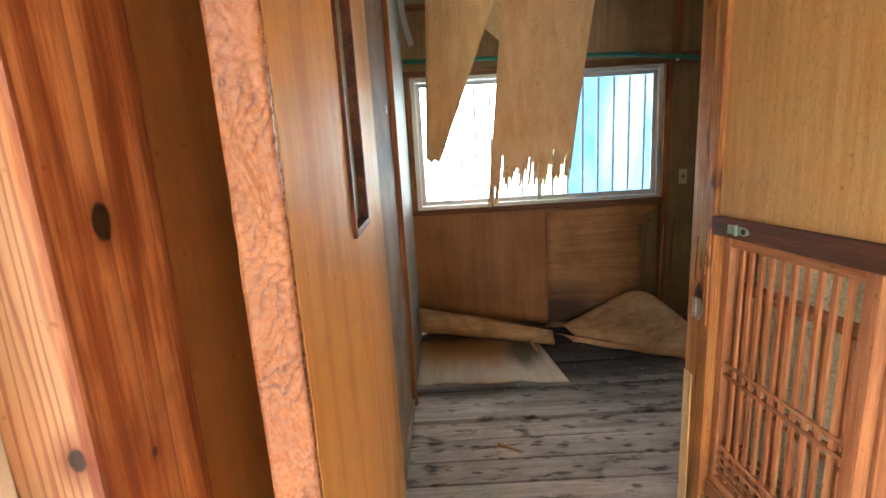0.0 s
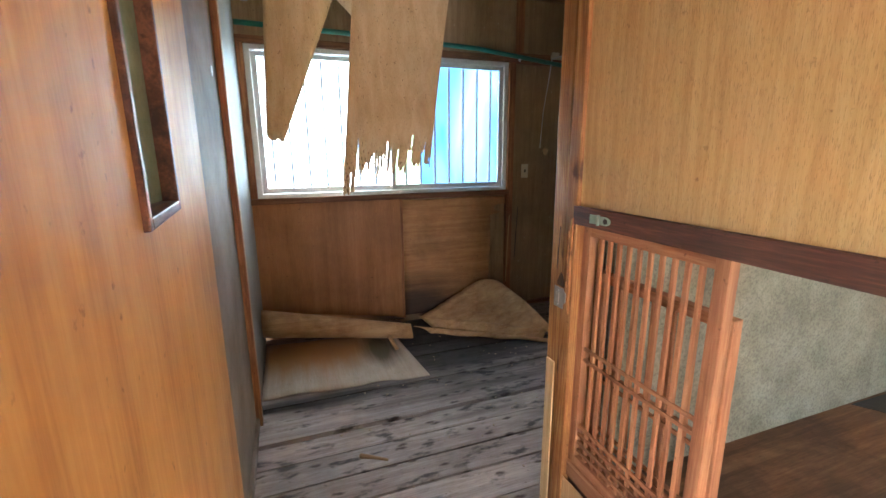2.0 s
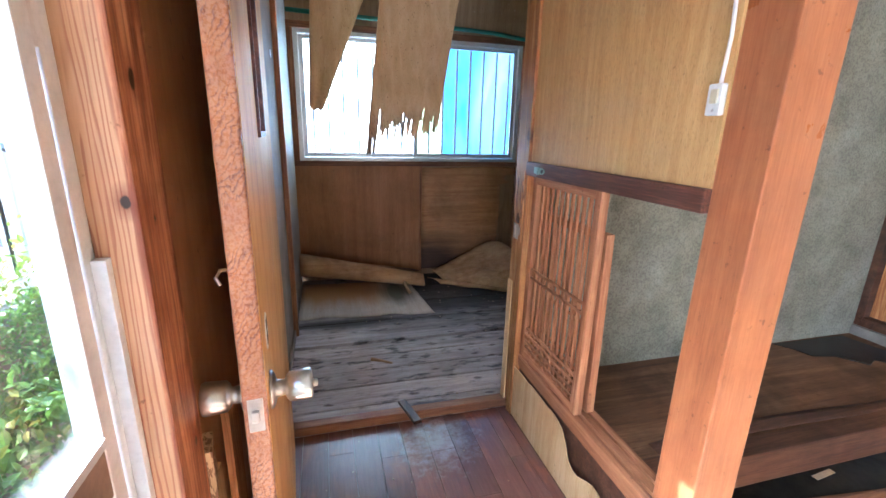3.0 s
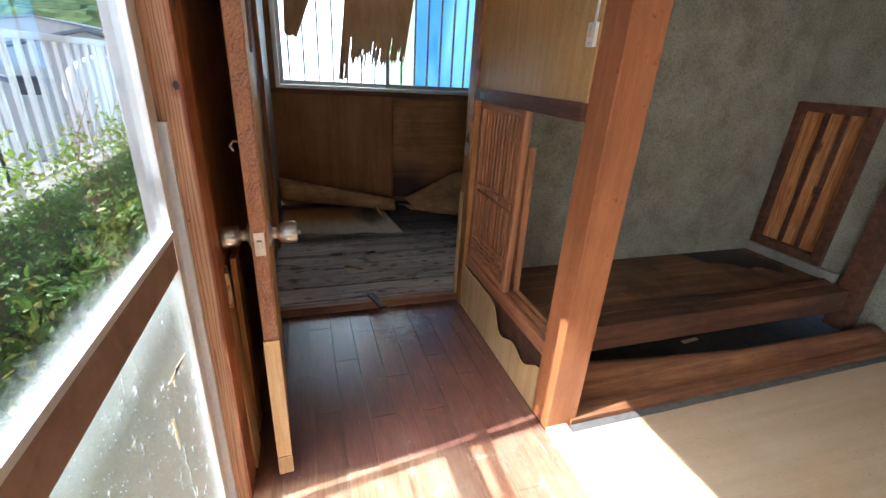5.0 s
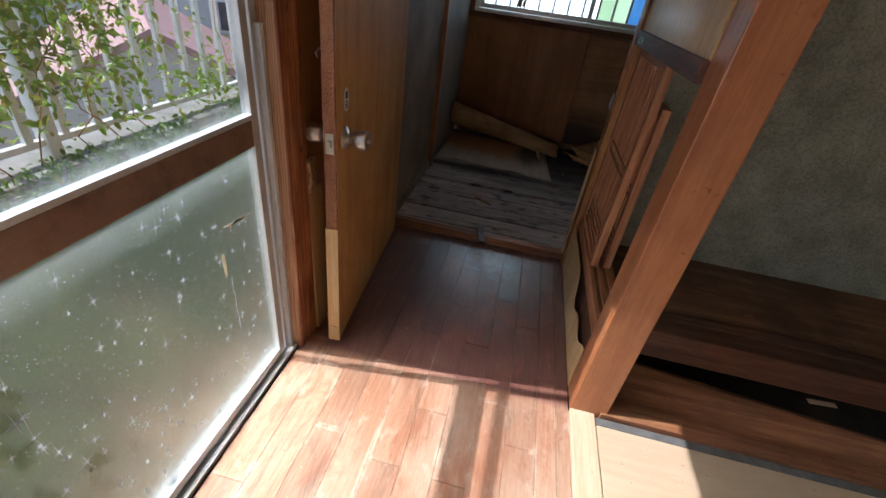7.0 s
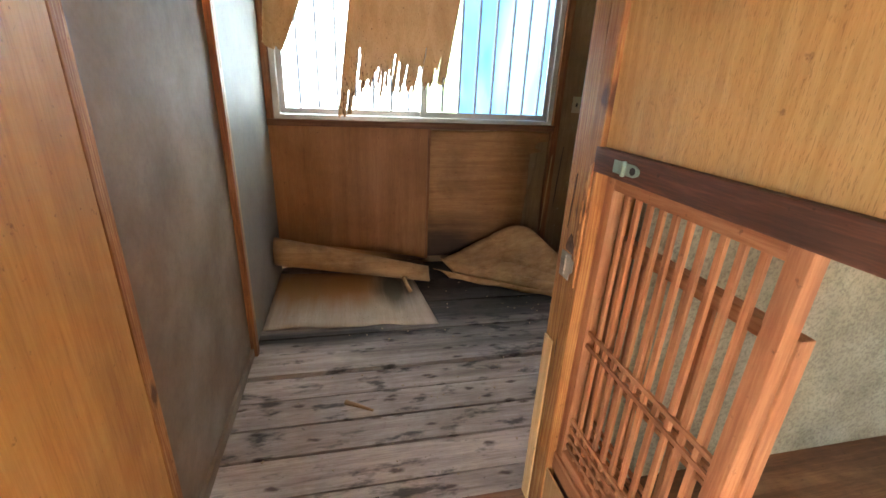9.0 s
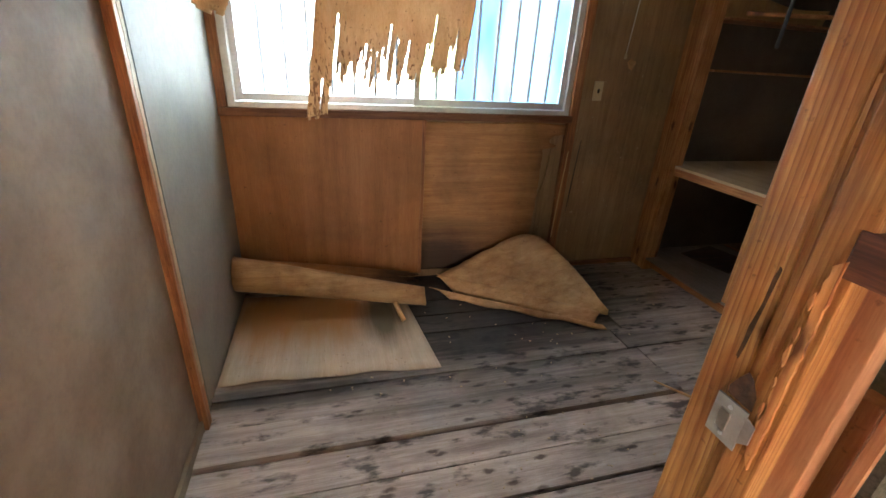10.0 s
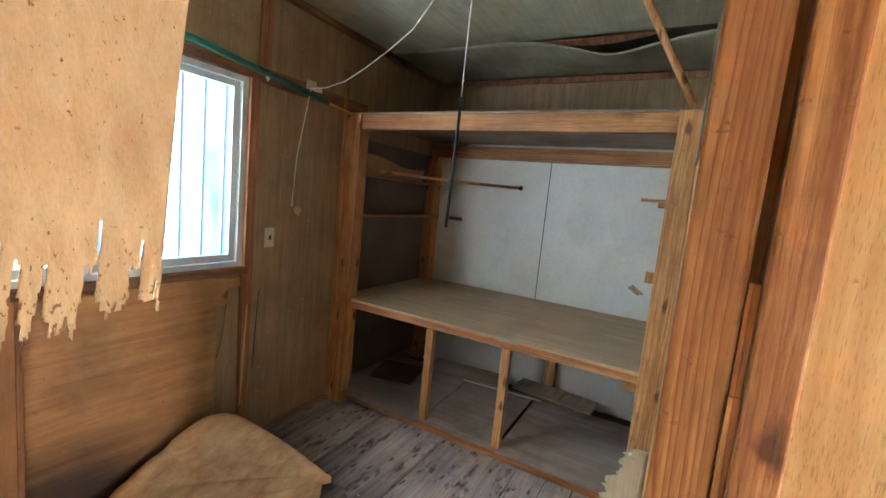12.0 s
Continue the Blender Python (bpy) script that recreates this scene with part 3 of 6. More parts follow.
SOIL = mottled("dry_garden_soil", (0.19, 0.145, 0.09), (0.28, 0.22, 0.14), 6, 1.0, (0.10, 0.13, 0.04), 0.6, 3, 40, 0.8)
EARTH = mottled("dark_earth", (0.035, 0.028, 0.022), (0.07, 0.055, 0.04), 12, 1.0, (0.10, 0.08, 0.06), 0.4, 5, 40, 1.0)
CONCRETE = mottled("mossy_concrete", (0.24, 0.225, 0.20), (0.34, 0.325, 0.295), 7, 0.9, (0.10, 0.12, 0.05), 0.6, 4, 60, 0.6)
FENCEPAINT = mottled("white_fence_paint", (0.74, 0.75, 0.74), (0.80, 0.81, 0.80), 5, 0.45, (0.5, 0.45, 0.38), 0.3, 9, 80, 0.05)


def pane_material(name, colour, rough, bumps, frosting=0.0, dust_and_sheen=None):
    m, t, b = nodes_of(name)
    b.inputs["Base Color"].default_value = (*colour, 1)
    b.inputs["Transmission Weight"].default_value = 1.0
    b.inputs["Roughness"].default_value, b.inputs["IOR"].default_value = rough, 1.45
    if bumps:
        v, free = place(t, (1, 1, 1), False)
        t.links.new(add(t, "ShaderNodeBump", Strength=bumps, Distance=0.002, Height=noisy(t, free, 35, 4, 0.7)).outputs[0], b.inputs["Normal"])
    if frosting:
        haze = add(t, "ShaderNodeBsdfTranslucent", Color=(0.75, 0.83, 0.80, 1))
        share = frosting
        if dust_and_sheen:
            at = add(t, "ShaderNodeTexCoord").outputs["Object"]
            rough_edge = add(t, "ShaderNodeMath", {"operation": "MULTIPLY_ADD"}, i0=noisy(t, at, 16, 6, 0.75), i1=0.09, i2=add(t, "ShaderNodeSeparateXYZ", Vector=at).outputs["Z"]).outputs[0]
            share = add(t, "ShaderNodeMapRange", Value=rough_edge, **{"From Min": dust_and_sheen[0] + 0.045, "From Max": dust_and_sheen[1] + 0.045, "To Min": frosting, "To Max": 0.13}).outputs[0]
        both = add(t, "ShaderNodeMixShader", Fac=share, i1=b.outputs[0], i2=haze.outputs[0])
        t.links.new(both.outputs[0], t.nodes["Material Output"].inputs[0])
    return m


FROST = pane_material("star_frosted_glass", (0.93, 0.98, 0.88), 0.25, 0.05, 0.021, (0.70, 0.80))
DUSTY = pane_material("dusty_clear_glass", (0.97, 0.99, 0.98), 0.0, 0, 0.003, (0.912, 0.872))
HAZED = pane_material("ribbed_window_glass", (0.95, 0.97, 0.97), 0.04, 0.06)
# the pale green base also stands in for the back window's reflection
DOORGLASS = mottled("obscured_door_glass", (0.25, 0.32, 0.22), (0.36, 0.43, 0.31), 9, 0.13, (0.40, 0.45, 0.40), 0.3, 14, 90, 0.03)
DOORGLASS.node_tree.nodes["Principled BSDF"].inputs["Transmission Weight"].default_value = 0.3


def sheeting(name, colour, through_share):
    """Plastic sheet that lets light through."""
    m, t, b = nodes_of(name)
    v, free = place(t, (1, 1, 1))
    tone = blend(t, ramp(t, noisy(t, free, 3, 4), ((0.35, grey(0)), (0.7, grey(0.3)))), (*colour, 1), (colour[0] * 0.7, colour[1] * 0.75, colour[2] * 0.7, 1))
    t.links.new(tone, b.inputs["Base Color"])
    b.inputs["Roughness"].default_value = 0.4
    through_it = add(t, "ShaderNodeBsdfTranslucent", Color=tone)
    both = add(t, "ShaderNodeMixShader", Fac=through_share, i1=b.outputs[0], i2=through_it.outputs[0])
    t.links.new(both.outputs[0], t.nodes["Material Output"].inputs[0])
    return m




def glowing(name, low, high, strength):
    """Milky plastic outside the window; its own emission stands in for daylight through it."""
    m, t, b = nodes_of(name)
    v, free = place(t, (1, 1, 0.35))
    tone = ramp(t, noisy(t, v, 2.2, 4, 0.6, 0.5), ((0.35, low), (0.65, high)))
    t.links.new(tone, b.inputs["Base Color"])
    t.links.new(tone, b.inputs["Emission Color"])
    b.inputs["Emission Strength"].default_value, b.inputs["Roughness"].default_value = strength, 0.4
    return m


GLOW_WHITE = glowing("glowing_milky_plastic", (0.80, 0.88, 0.89), (0.93, 0.96, 0.96), GLOW * 0.85)
GLOW_GREEN = glowing("glowing_green_plastic", (0.72, 0.85, 0.68), (0.87, 0.94, 0.84), GLOW * 0.26)
GLOW_BLUE = glowing("glowing_blue_plastic", (0.20, 0.53, 0.82), (0.60, 0.84, 0.94), GLOW * 0.18)
LEAF = sheeting("green_leaf", (0.13, 0.235, 0.04), 0.4)
LEAF_YELLOW = sheeting("yellow_leaf", (0.34, 0.34, 0.06), 0.4)
LEAF_LIME = sheeting("lime_leaf", (0.27, 0.39, 0.06), 0.5)


# ---- the large structure ----
CEIL = 2.45
ROOM_FLOOR = -0.035

# veranda, alcove and room walls
solid("wall_veranda_left", box(-0.335, -0.25, 0.302, 1.2, 0.0, CEIL), WALLPLY, "brown plywood wall behind the open door", "wall", kind="structure")
solid("wall_room_left_near", box(-0.335, -0.25, 1.2, 2.24, -0.1, CEIL), LEFTBOARD, "stained grey board wall", "wall", kind="structure")
solid("wall_room_left_far", box(-0.335, -0.247, 2.335, 3.27, -0.1, CEIL), MINTBOARD, "faded mint board wall", "wall", kind="structure")
solid("wall_gap_left", box(-0.335, -0.275, 2.24, 2.335, -0.1, CEIL), SMUDGED, "dark gap between wall boards", "wall", kind="structure")
far = box(-0.335, 3.7, 3.285, 3.40, -0.1, 0.985)
box(-0.335, 3.7, 3.285, 3.40, 1.955, CEIL, bm=far)
box(-0.335, -0.205, 3.285, 3.40, 0.985, 1.955, bm=far)
box(1.665, 3.7, 3.285, 3.40, 0.985, 1.955, bm=far)
solid("wall_room_far", far, OLDBOARD, "brown board wall around the window", "wall", kind="structure")
solid("wall_room_south", box(0.861, 2.9, 1.15, 1.235, -0.1, CEIL), OLDBOARD, "brown board wall of the room", "wall", kind="structure")
solid("wall_closet_south", box(2.9, 3.7, 1.15, 1.235, -0.1, CEIL), OLDBOARD, "brown closet side wall", "wall", kind="structure")
solid("wall_closet_back", box(3.57, 3.7, 1.235, 3.285, -0.1, 1.935), WHITEBOARD, "off-white board closet back wall", "wall", kind="structure")
solid("wall_closet_upper", box(3.57, 3.7, 1.235, 3.285, 1.935, CEIL), OLDBOARD, "brown board wall above the closet", "wall", kind="structure")
solid("wall_alcove_back", box(0.852, 2.9, 1.08, 1.146, 0.1, CEIL), PLASTER, "rough green-grey plaster alcove wall", "wall", kind="structure")
alcove_side = box(2.74, 2.9, 0.47, 1.08, 0.1, 0.28)
box(2.74, 2.9, 0.47, 1.08, 1.14, CEIL, bm=alcove_side)
box(2.74, 2.9, 0.47, 0.66, 0.28, 1.14, bm=alcove_side)
solid("wall_alcove_side", alcove_side, PLASTER, "rough green-grey plaster side wall", "wall", kind="structure")
solid("wall_mat_room_east", box(2.9, 3.0, -5.0, 0.47, -0.1, CEIL), PLASTER, "green-grey plaster wall of the matted room", "wall", kind="structure")
solid("wall_mat_room_south", box(-0.335, 3.0, -5.1, -5.0, -0.1, CEIL), PLASTER, "plaster wall behind", "wall", kind="structure")
solid("wall_above_glass", box(-0.335, -0.25, -5.0, 0.2, 1.79, CEIL), BROWNPLY, "brown board above the glass doors", "wall", kind="structure")
over = box(-0.335, 2.815, -5.0, 3.285, CEIL, CEIL + 0.05)
box(2.815, 3.7, -5.0, 1.16, CEIL, CEIL + 0.05, bm=over)
solid("ceiling", over, CEILING, "old printed-grain ceiling board", "ceiling", kind="structure")
attic = box(2.70, 3.7, 1.0, 3.3, CEIL + 0.053, CEIL + 0.06)
box(2.815, 3.7, 3.286, 3.30, CEIL + 0.001, CEIL + 0.0525, bm=attic)
box(3.688, 3.7, 1.0, 3.285, CEIL + 0.001, CEIL + 0.0525, bm=attic)
solid("attic_board", attic, SMUDGED, "dark board over the split ceiling", "board", kind="structure")
solid("roof", box(-0.78, 4.2, -5.5, 3.43, CEIL + 0.12, CEIL + 0.2), DARK_X, "dark roof with eaves", "roof", kind="structure")
solid("subfloor", box(-0.335, 3.7, -5.0, 3.285, -0.16, -0.09), EARTH, "dark ground under the floor", "floor", kind="structure")

# posts of the house
solid("corner_post", box(0.752, 0.872, 0.212, 0.32, 0.0, CEIL + 0.01, 0.004, turn=about((0.8, 0.26, 0), 0, 0.45, 0)), POST, "smooth reddish-brown square post beside the mats", "post", kind="structure")
solid("glass_door_post", box(-0.29, -0.231, 0.197, 0.302, 0.0, CEIL, 0.003), CEDAR, "striped cedar post beside the glass door", "post", kind="structure")
jamb = thing("room_jamb", (0.75, 1.2, 0), "reddish cedar doorway jamb with a splintered groove", "door jamb", kind="structure")
part("jamb_room_side", box(0.752, 0.86, 1.196, 1.259, 0.0, CEIL, 0.004), JAMB, jamb, "ridged cedar timber")
part("jamb_stop", box(0.744, 0.86, 1.138, 1.183, 0.0, CEIL, 0.003), JAMB, jamb)
part("jamb_groove", box(0.775, 0.86, 1.1835, 1.1955, 1.27, CEIL), TRIM_Z, jamb, "dark groove")
part("jamb_lining", box(0.752, 0.789, 1.1765, 1.1835, 1.36, CEIL), TRIM_Z, jamb, "dark worn strip beside the groove")
part("jamb_filler", box(0.749, 0.86, 1.1835, 1.1955, 0.0, 1.265, 0.001), JAMB, jamb)
part("jamb_splinter", prism(((0.752, 1.265), (0.79, 1.265), (0.768, 1.36), (0.752, 1.39)), "y", 1.1842, 1.195), STUD, jamb, "splintered end of the groove")
part("jamb_paint_edge", box(0.80, 0.859, 1.2592, 1.2615, 1.52, CEIL), MINTBOARD, jamb, "pale green paint left along the edge")

# partition beside the veranda
solid("partition_panel", box(0.757, 0.775, 0.32, 1.146, 1.125, CEIL), TANPLY, "tan plywood upper partition panel with fine grain", "panel", kind="structure")
solid("partition_rail", box(0.742, 0.79, 0.318, 1.15, 1.075, 1.127, 0.003), DARKRAIL, "dark stained wooden rail under the panel", "rail", kind="structure")
sill = thing("partition_sill", (0.8, 0.7, 0), "grooved brown sill under the lattice", "sill", kind="structure")
part("sill_base", box(0.765, 0.87, 0.32, 1.146, 0.245, 0.29), LATTICE_Y, sill)
for x0 in (0.765, 0.80, 0.835):
    part("sill_ridge", box(x0, x0 + 0.017, 0.32, 1.146, 0.29, 0.302), LATTICE_Y, sill)
solid("partition_base", box(0.775, 0.83, 0.32, 1.146, 0.0, 0.245), DARK_X, "dark board under the sill", "panel", kind="structure")

# thresholds
solid("step_board", box(-0.25, 0.86, 1.2, 1.245, 0.0, 0.042, 0.004), TRIM_X, "worn brown threshold board between veranda and room", "threshold", kind="structure")
solid("mat_room_sill", box(0.75, 0.833, -5.0, 0.214, -0.02, 0.02, 0.003), PALE_Y, "pale bare wooden sill beside the mats", "sill", kind="structure")


# ---- sliding glass doors of the veranda ----
def glass_door(x, y0, y1, label):
    """One sliding door: stiles, rails, a clear pane above and a star-frosted pane below."""
    d = thing("glass_door", (x, (y0 + y1) / 2, 0.0), label, "glass door", "veranda glass doors")
    part("stile", box(x - 0.014, x + 0.014, y0, y0 + 0.045, 0.02, 1.757, 0.002), ALU, d)
    part("stile", box(x - 0.014, x + 0.014, y1 - 0.028, y1, 0.02, 1.757, 0.002), ALU, d)
    part("middle_rail", box(x - 0.013, x + 0.013, y0 + 0.045, y1 - 0.028, 0.79, 0.858, 0.002), BRONZE, d, "brown metal middle rail")
    part("glazing_bead", box(x - 0.006, x + 0.0165, y0 + 0.045, y1 - 0.028, 0.86, 0.872), ALU, d)
    part("bottom_rail", box(x - 0.013, x + 0.013, y0 + 0.045, y1 - 0.028, 0.02, 0.05, 0.002), ALU, d)
    part("top_rail", box(x - 0.013, x + 0.013, y0 + 0.045, y1 - 0.028, 1.72, 1.757, 0.002), ALU, d)
    up = part("clear_pane", box(x - 0.002, x + 0.002, y0 + 0.04, y1 - 0.024, 0.855, 1.725), DUSTY, d, "clear glass pane")
    low = part("frosted_pane", box(x - 0.002, x + 0.002, y0 + 0.04, y1 - 0.024, 0.045, 0.795), FROST, d, "frosted glass pane with star pattern")
    up.visible_shadow = low.visible_shadow = False
    return d, low


front_door, front_low = glass_door(-0.29, -0.735, 0.148, "silver sliding door with star-frosted lower pane")
back_door, back_low = glass_door(-0.322, -1.67, -0.695, "silver sliding door on the outer track")
track = thing("door_track", (-0.3, -1.2, 0), "silver aluminium sliding door track in the floor", "door track", kind="structure")
part("track_bed", box(-0.345, -0.262, -5.0, 0.197, -0.03, 0.006), ALU, track)
for x in (-0.322, -0.29):
    part("track_ridge", box(x - 0.004, x + 0.004, -5.0, 0.197, 0.006, 0.018), ALU, track)
part("track_lip", box(-0.268, -0.255, -5.0, 0.197, 0.0, 0.012, 0.002), ALU, track)
frame_jamb = thing("door_frame_jamb", (-0.29, 0.18, 0), "silver aluminium jamb of the glass door", "door frame", kind="structure")
part("jamb_profile", box(-0.335, -0.284, 0.170, 0.1965, 0.0, 1.79, 0.002), ALU, frame_jamb)
part("jamb_seal", box(-0.302, -0.284, 0.1485, 0.1695, 1.30, 1.757), ALU, frame_jamb)
part("jamb_fin", box(-0.284, -0.268, 0.182, 0.1965, 0.0, 1.07, 0.001), ALU, frame_jamb)
solid("door_frame_head", box(-0.335, -0.262, -5.0, 0.17, 1.759, 1.79), ALU, "silver aluminium head of the glass doors", "door frame", kind="structure")
for y0 in (-2.69, -3.65, -4.61):
    glass_door(-0.29 if y0 > -3 or y0 < -4 else -0.322, y0, y0 + 0.99, "silver sliding door with star-frosted lower pane")


# ---- the open veneer door ----
DOOR_BASE = (-0.178, 1.137, 0)
DOOR_TURN = math.degrees(math.atan2(0.060, 0.874))
lean = about(DOOR_BASE, 0, 0, DOOR_TURN)


def door_part(name, bm, material, parent, label=""):
    bm.transform(lean)
    return part(name, bm, material, parent, label)


door = thing("veneer_door", DOOR_BASE, "open honey-brown veneer door with a narrow window slot", "door")
X0, X1, YN, YF = -0.216, -0.178, 0.262, 1.137
slab = box(X0, X1, YN + 0.004, 0.575, 0.012, 1.98)
box(X0, X1, 0.745, YF, 0.012, 1.98, bm=slab)
box(X0, X1, 0.575, 0.745, 0.012, 1.215, bm=slab)
box(X0, X1, 0.575, 0.745, 1.86, 1.98, bm=slab)
slab = door_part("slab", slab, VENEER, door)


def rough_edge():
    def at(u, v):
        z = 0.50 + v * 1.48
        return (X0 + 0.001 + u * (X1 - X0 - 0.002), YN + 0.0014 * noise.noise(Vector((u * 3, z * 14, 2))) + 0.001 * noise.noise(Vector((u * 9, z * 45, 7))), z)
    return sheet(at, 8, 120, 0.006)


door_part("edge_strip", rough_edge(), EDGE, door, "peeling reddish edge of the door")
door_part("edge_patch", box(X0 - 0.002, X1 + 0.001, YN - 0.004, YN + 0.004, 0.08, 0.498, 0.001), PALE, door, "pale repair strip on the door's edge")
door_part("edge_patch_foot", box(X0 - 0.002, X1 + 0.002, YN - 0.006, YN + 0.004, 0.012, 0.079, 0.001), PALE, door)
slot = box(X1 - 0.03, X1 + 0.006, 0.568, 0.58, 1.208, 1.867, 0.002)
box(X1 - 0.03, X1 + 0.006, 0.740, 0.752, 1.208, 1.867, 0.002, bm=slot)
box(X1 - 0.03, X1 + 0.006, 0.58, 0.740, 1.208, 1.22, 0.002, bm=slot)
box(X1 - 0.03, X1 + 0.006, 0.58, 0.740, 1.855, 1.867, 0.002, bm=slot)
door_part("slot_frame", slot, DARKRAIL, door, "dark brown frame of the window slot")
# pane turned 6.5 degrees so that it mirrors the back window
door_part("slot_glass", box(X0 + 0.014, X0 + 0.018, 0.5805, 0.7395, 1.2205, 1.8545, turn=about((X0 + 0.016, 0.66, 1.5), 0, 0, -6.5)), DOORGLASS, door, "slot glass, its green partly a painted reflection")


def lathe(profile, centre, way, bm=None, sides=28):
    """A turned shape: profile of (distance along way, radius)."""
    way = Vector(way).normalized()
    one = bmesh.new()
    side = way.cross(Vector((0.2, 0.3, 0.93))).normalized()
    up = side.cross(way)
    rings = [[one.verts.new(Vector(centre) + d * way + r * (math.cos(a) * side + math.sin(a) * up)) for a in [2 * math.pi * k / sides for k in range(sides)]] for d, r in profile]
    for a, b in zip(rings, rings[1:]):
        for k in range(sides):
            one.faces.new((a[k], a[(k + 1) % sides], b[(k + 1) % sides], b[k])).smooth = True
    one.faces.new(rings[0])
    one.faces.new(rings[-1])
    bmesh.ops.recalc_face_normals(one, faces=one.faces[:])
    return merge(bm, one)


KNOB = ((0, 0.034), (0.003, 0.034), (0.007, 0.029), (0.011, 0.016), (0.024, 0.014), (0.028, 0.022), (0.032, 0.0265), (0.066, 0.029), (0.070, 0.027), (0.072, 0.021))
KZ, KY = 0.778, 0.330
knob = door_part("knob", lathe(KNOB, (X1, KY, KZ), (1, 0, 0)), STEEL, door, "brushed steel door knob")
kn = lathe(((0, 0.008), (0.008, 0.007), (0.010, 0.004)), (X1 + 0.071, KY, KZ), (1, 0, 0))
door_part("turn_button", kn, STEEL, knob)
door_part("knob", lathe(KNOB, (X0, KY, KZ), (-1, 0, 0)), STEEL, door, "brushed steel door knob")
door_part("latch_plate", box(X0 + 0.007, X1 - 0.007, YN - 0.0045, YN + 0.002, KZ - 0.03, KZ + 0.03, 0.001), STEEL, door, "steel latch plate")
door_part("latch_bolt", box(X0 + 0.013, X1 - 0.013, YN - 0.013, YN, KZ - 0.009, KZ + 0.011, 0.003), STEEL, door)
sticker = lathe(((0, 0.026), (0.0012, 0.026)), (X1, 0.345, 0.885), (1, 0, 0))
sticker.transform(Matrix.Translation((0, 0.345, 0.885)) @ Matrix.Diagonal((1, 0.8, 1.3, 1)) @ Matrix.Translation((0, -0.345, -0.885)))
sticker = door_part("sticker", sticker, WHITEPLASTIC, door, "oval white sticker with dark marks")
marks = box(X1 + 0.0012, X1 + 0.002, 0.336, 0.354, 0.889, 0.908)
for z in (0.862, 0.870, 0.878):
    box(X1 + 0.0012, X1 + 0.002, 0.337, 0.353, z, z + 0.004, bm=marks)
door_part("sticker_print", marks, BLACK, sticker)
door_part("hook", tube([(X0, YN + 0.02, 1.02), (X0 - 0.012, YN + 0.018, 1.02), (X0 - 0.018, YN + 0.012, 1.01), (X0 - 0.012, YN + 0.008, 1.0)], 0.003), STEEL, door)

# boards leaning behind the door
solid("leaning_board", box(-0.012, 0.012, -0.05, 0.05, 0.0, 0.58, 0.001, turn=pose(-0.236, 0.36, 0.0, 0, -1.5, 0)), PALE, "thin pale board leaning behind the open door", "board", "boards behind the door")
solid("leaning_board", box(-0.008, 0.008, -0.04, 0.04, 0.0, 0.66, 0.001, turn=pose(-0.236, 0.50, 0.0, 0, 0, 0)), STUD, "brown board leaning behind the open door", "board", "boards behind the door")
solid("leaning_board", box(-0.01, 0.01, -0.03, 0.03, 0.0, 0.1, 0.001, turn=pose(-0.238, 0.335, 0.585, 0, 0, 12)), TORN, "broken offcut on top of the leaning board", "board", "boards behind the door")

# ---- back window ----
win = thing("window_1", (0.73, 3.3, 0.985), "silver aluminium sliding window with patterned glass", "window", kind="structure")
outer = box(-0.204, -0.17, 3.262, 3.36, 0.985, 1.955, 0.002)
box(1.63, 1.664, 3.262, 3.36, 0.985, 1.955, 0.002, bm=outer)
box(-0.17, 1.63, 3.262, 3.36, 0.985, 1.012, 0.002, bm=outer)
box(-0.17, 1.63, 3.262, 3.36, 1.925, 1.955, 0.002, bm=outer)
part("window_frame", outer, ALU, win)


def sash(x0, x1, y, name):
    s = box(x0, x0 + 0.034, y, y + 0.022, 1.014, 1.923, 0.002)
    box(x1 - 0.034, x1, y, y + 0.022, 1.014, 1.923, 0.002, bm=s)
    box(x0 + 0.034, x1 - 0.034, y, y + 0.022, 1.014, 1.05, 0.002, bm=s)
    box(x0 + 0.034, x1 - 0.034, y, y + 0.022, 1.893, 1.923, 0.002, bm=s)
    s = part("sash", s, ALU, win)
    g = part("pane", box(x0 + 0.03, x1 - 0.03, y + 0.009, y + 0.013, 1.046, 1.897), HAZED, s, "patterned glass pane")
    g.visible_shadow = False


sash(-0.169, 0.755, 3.305, "left")
sash(0.722, 1.629, 3.280, "right")
part("window_sill", box(-0.25, 1.68, 3.235, 3.285, 0.945, 0.984, 0.003), TRIM_X, win, "worn brown wooden sill")
part("window_head", box(-0.25, 1.72, 3.24, 3.285, 1.957, 2.0, 0.003), TRIM_X, win, "dark brown wooden head")
part("window_side", box(1.666, 1.72, 3.245, 3.285, 0.0, 1.957, 0.003), TRIM_Z, win, "brown wooden side trim")
part("window_side", box(-0.247, -0.205, 3.245, 3.285, 0.985, 1.957, 0.003), TRIM_Z, win, "brown wooden side trim")

# panels under the window
solid("wall_panel", box(-0.246, 0.775, 3.262, 3.284, 0.0, 0.944, 0.001), BROWNPLY, "brown plywood panel under the window", "panel", "panels under the window", "structure")


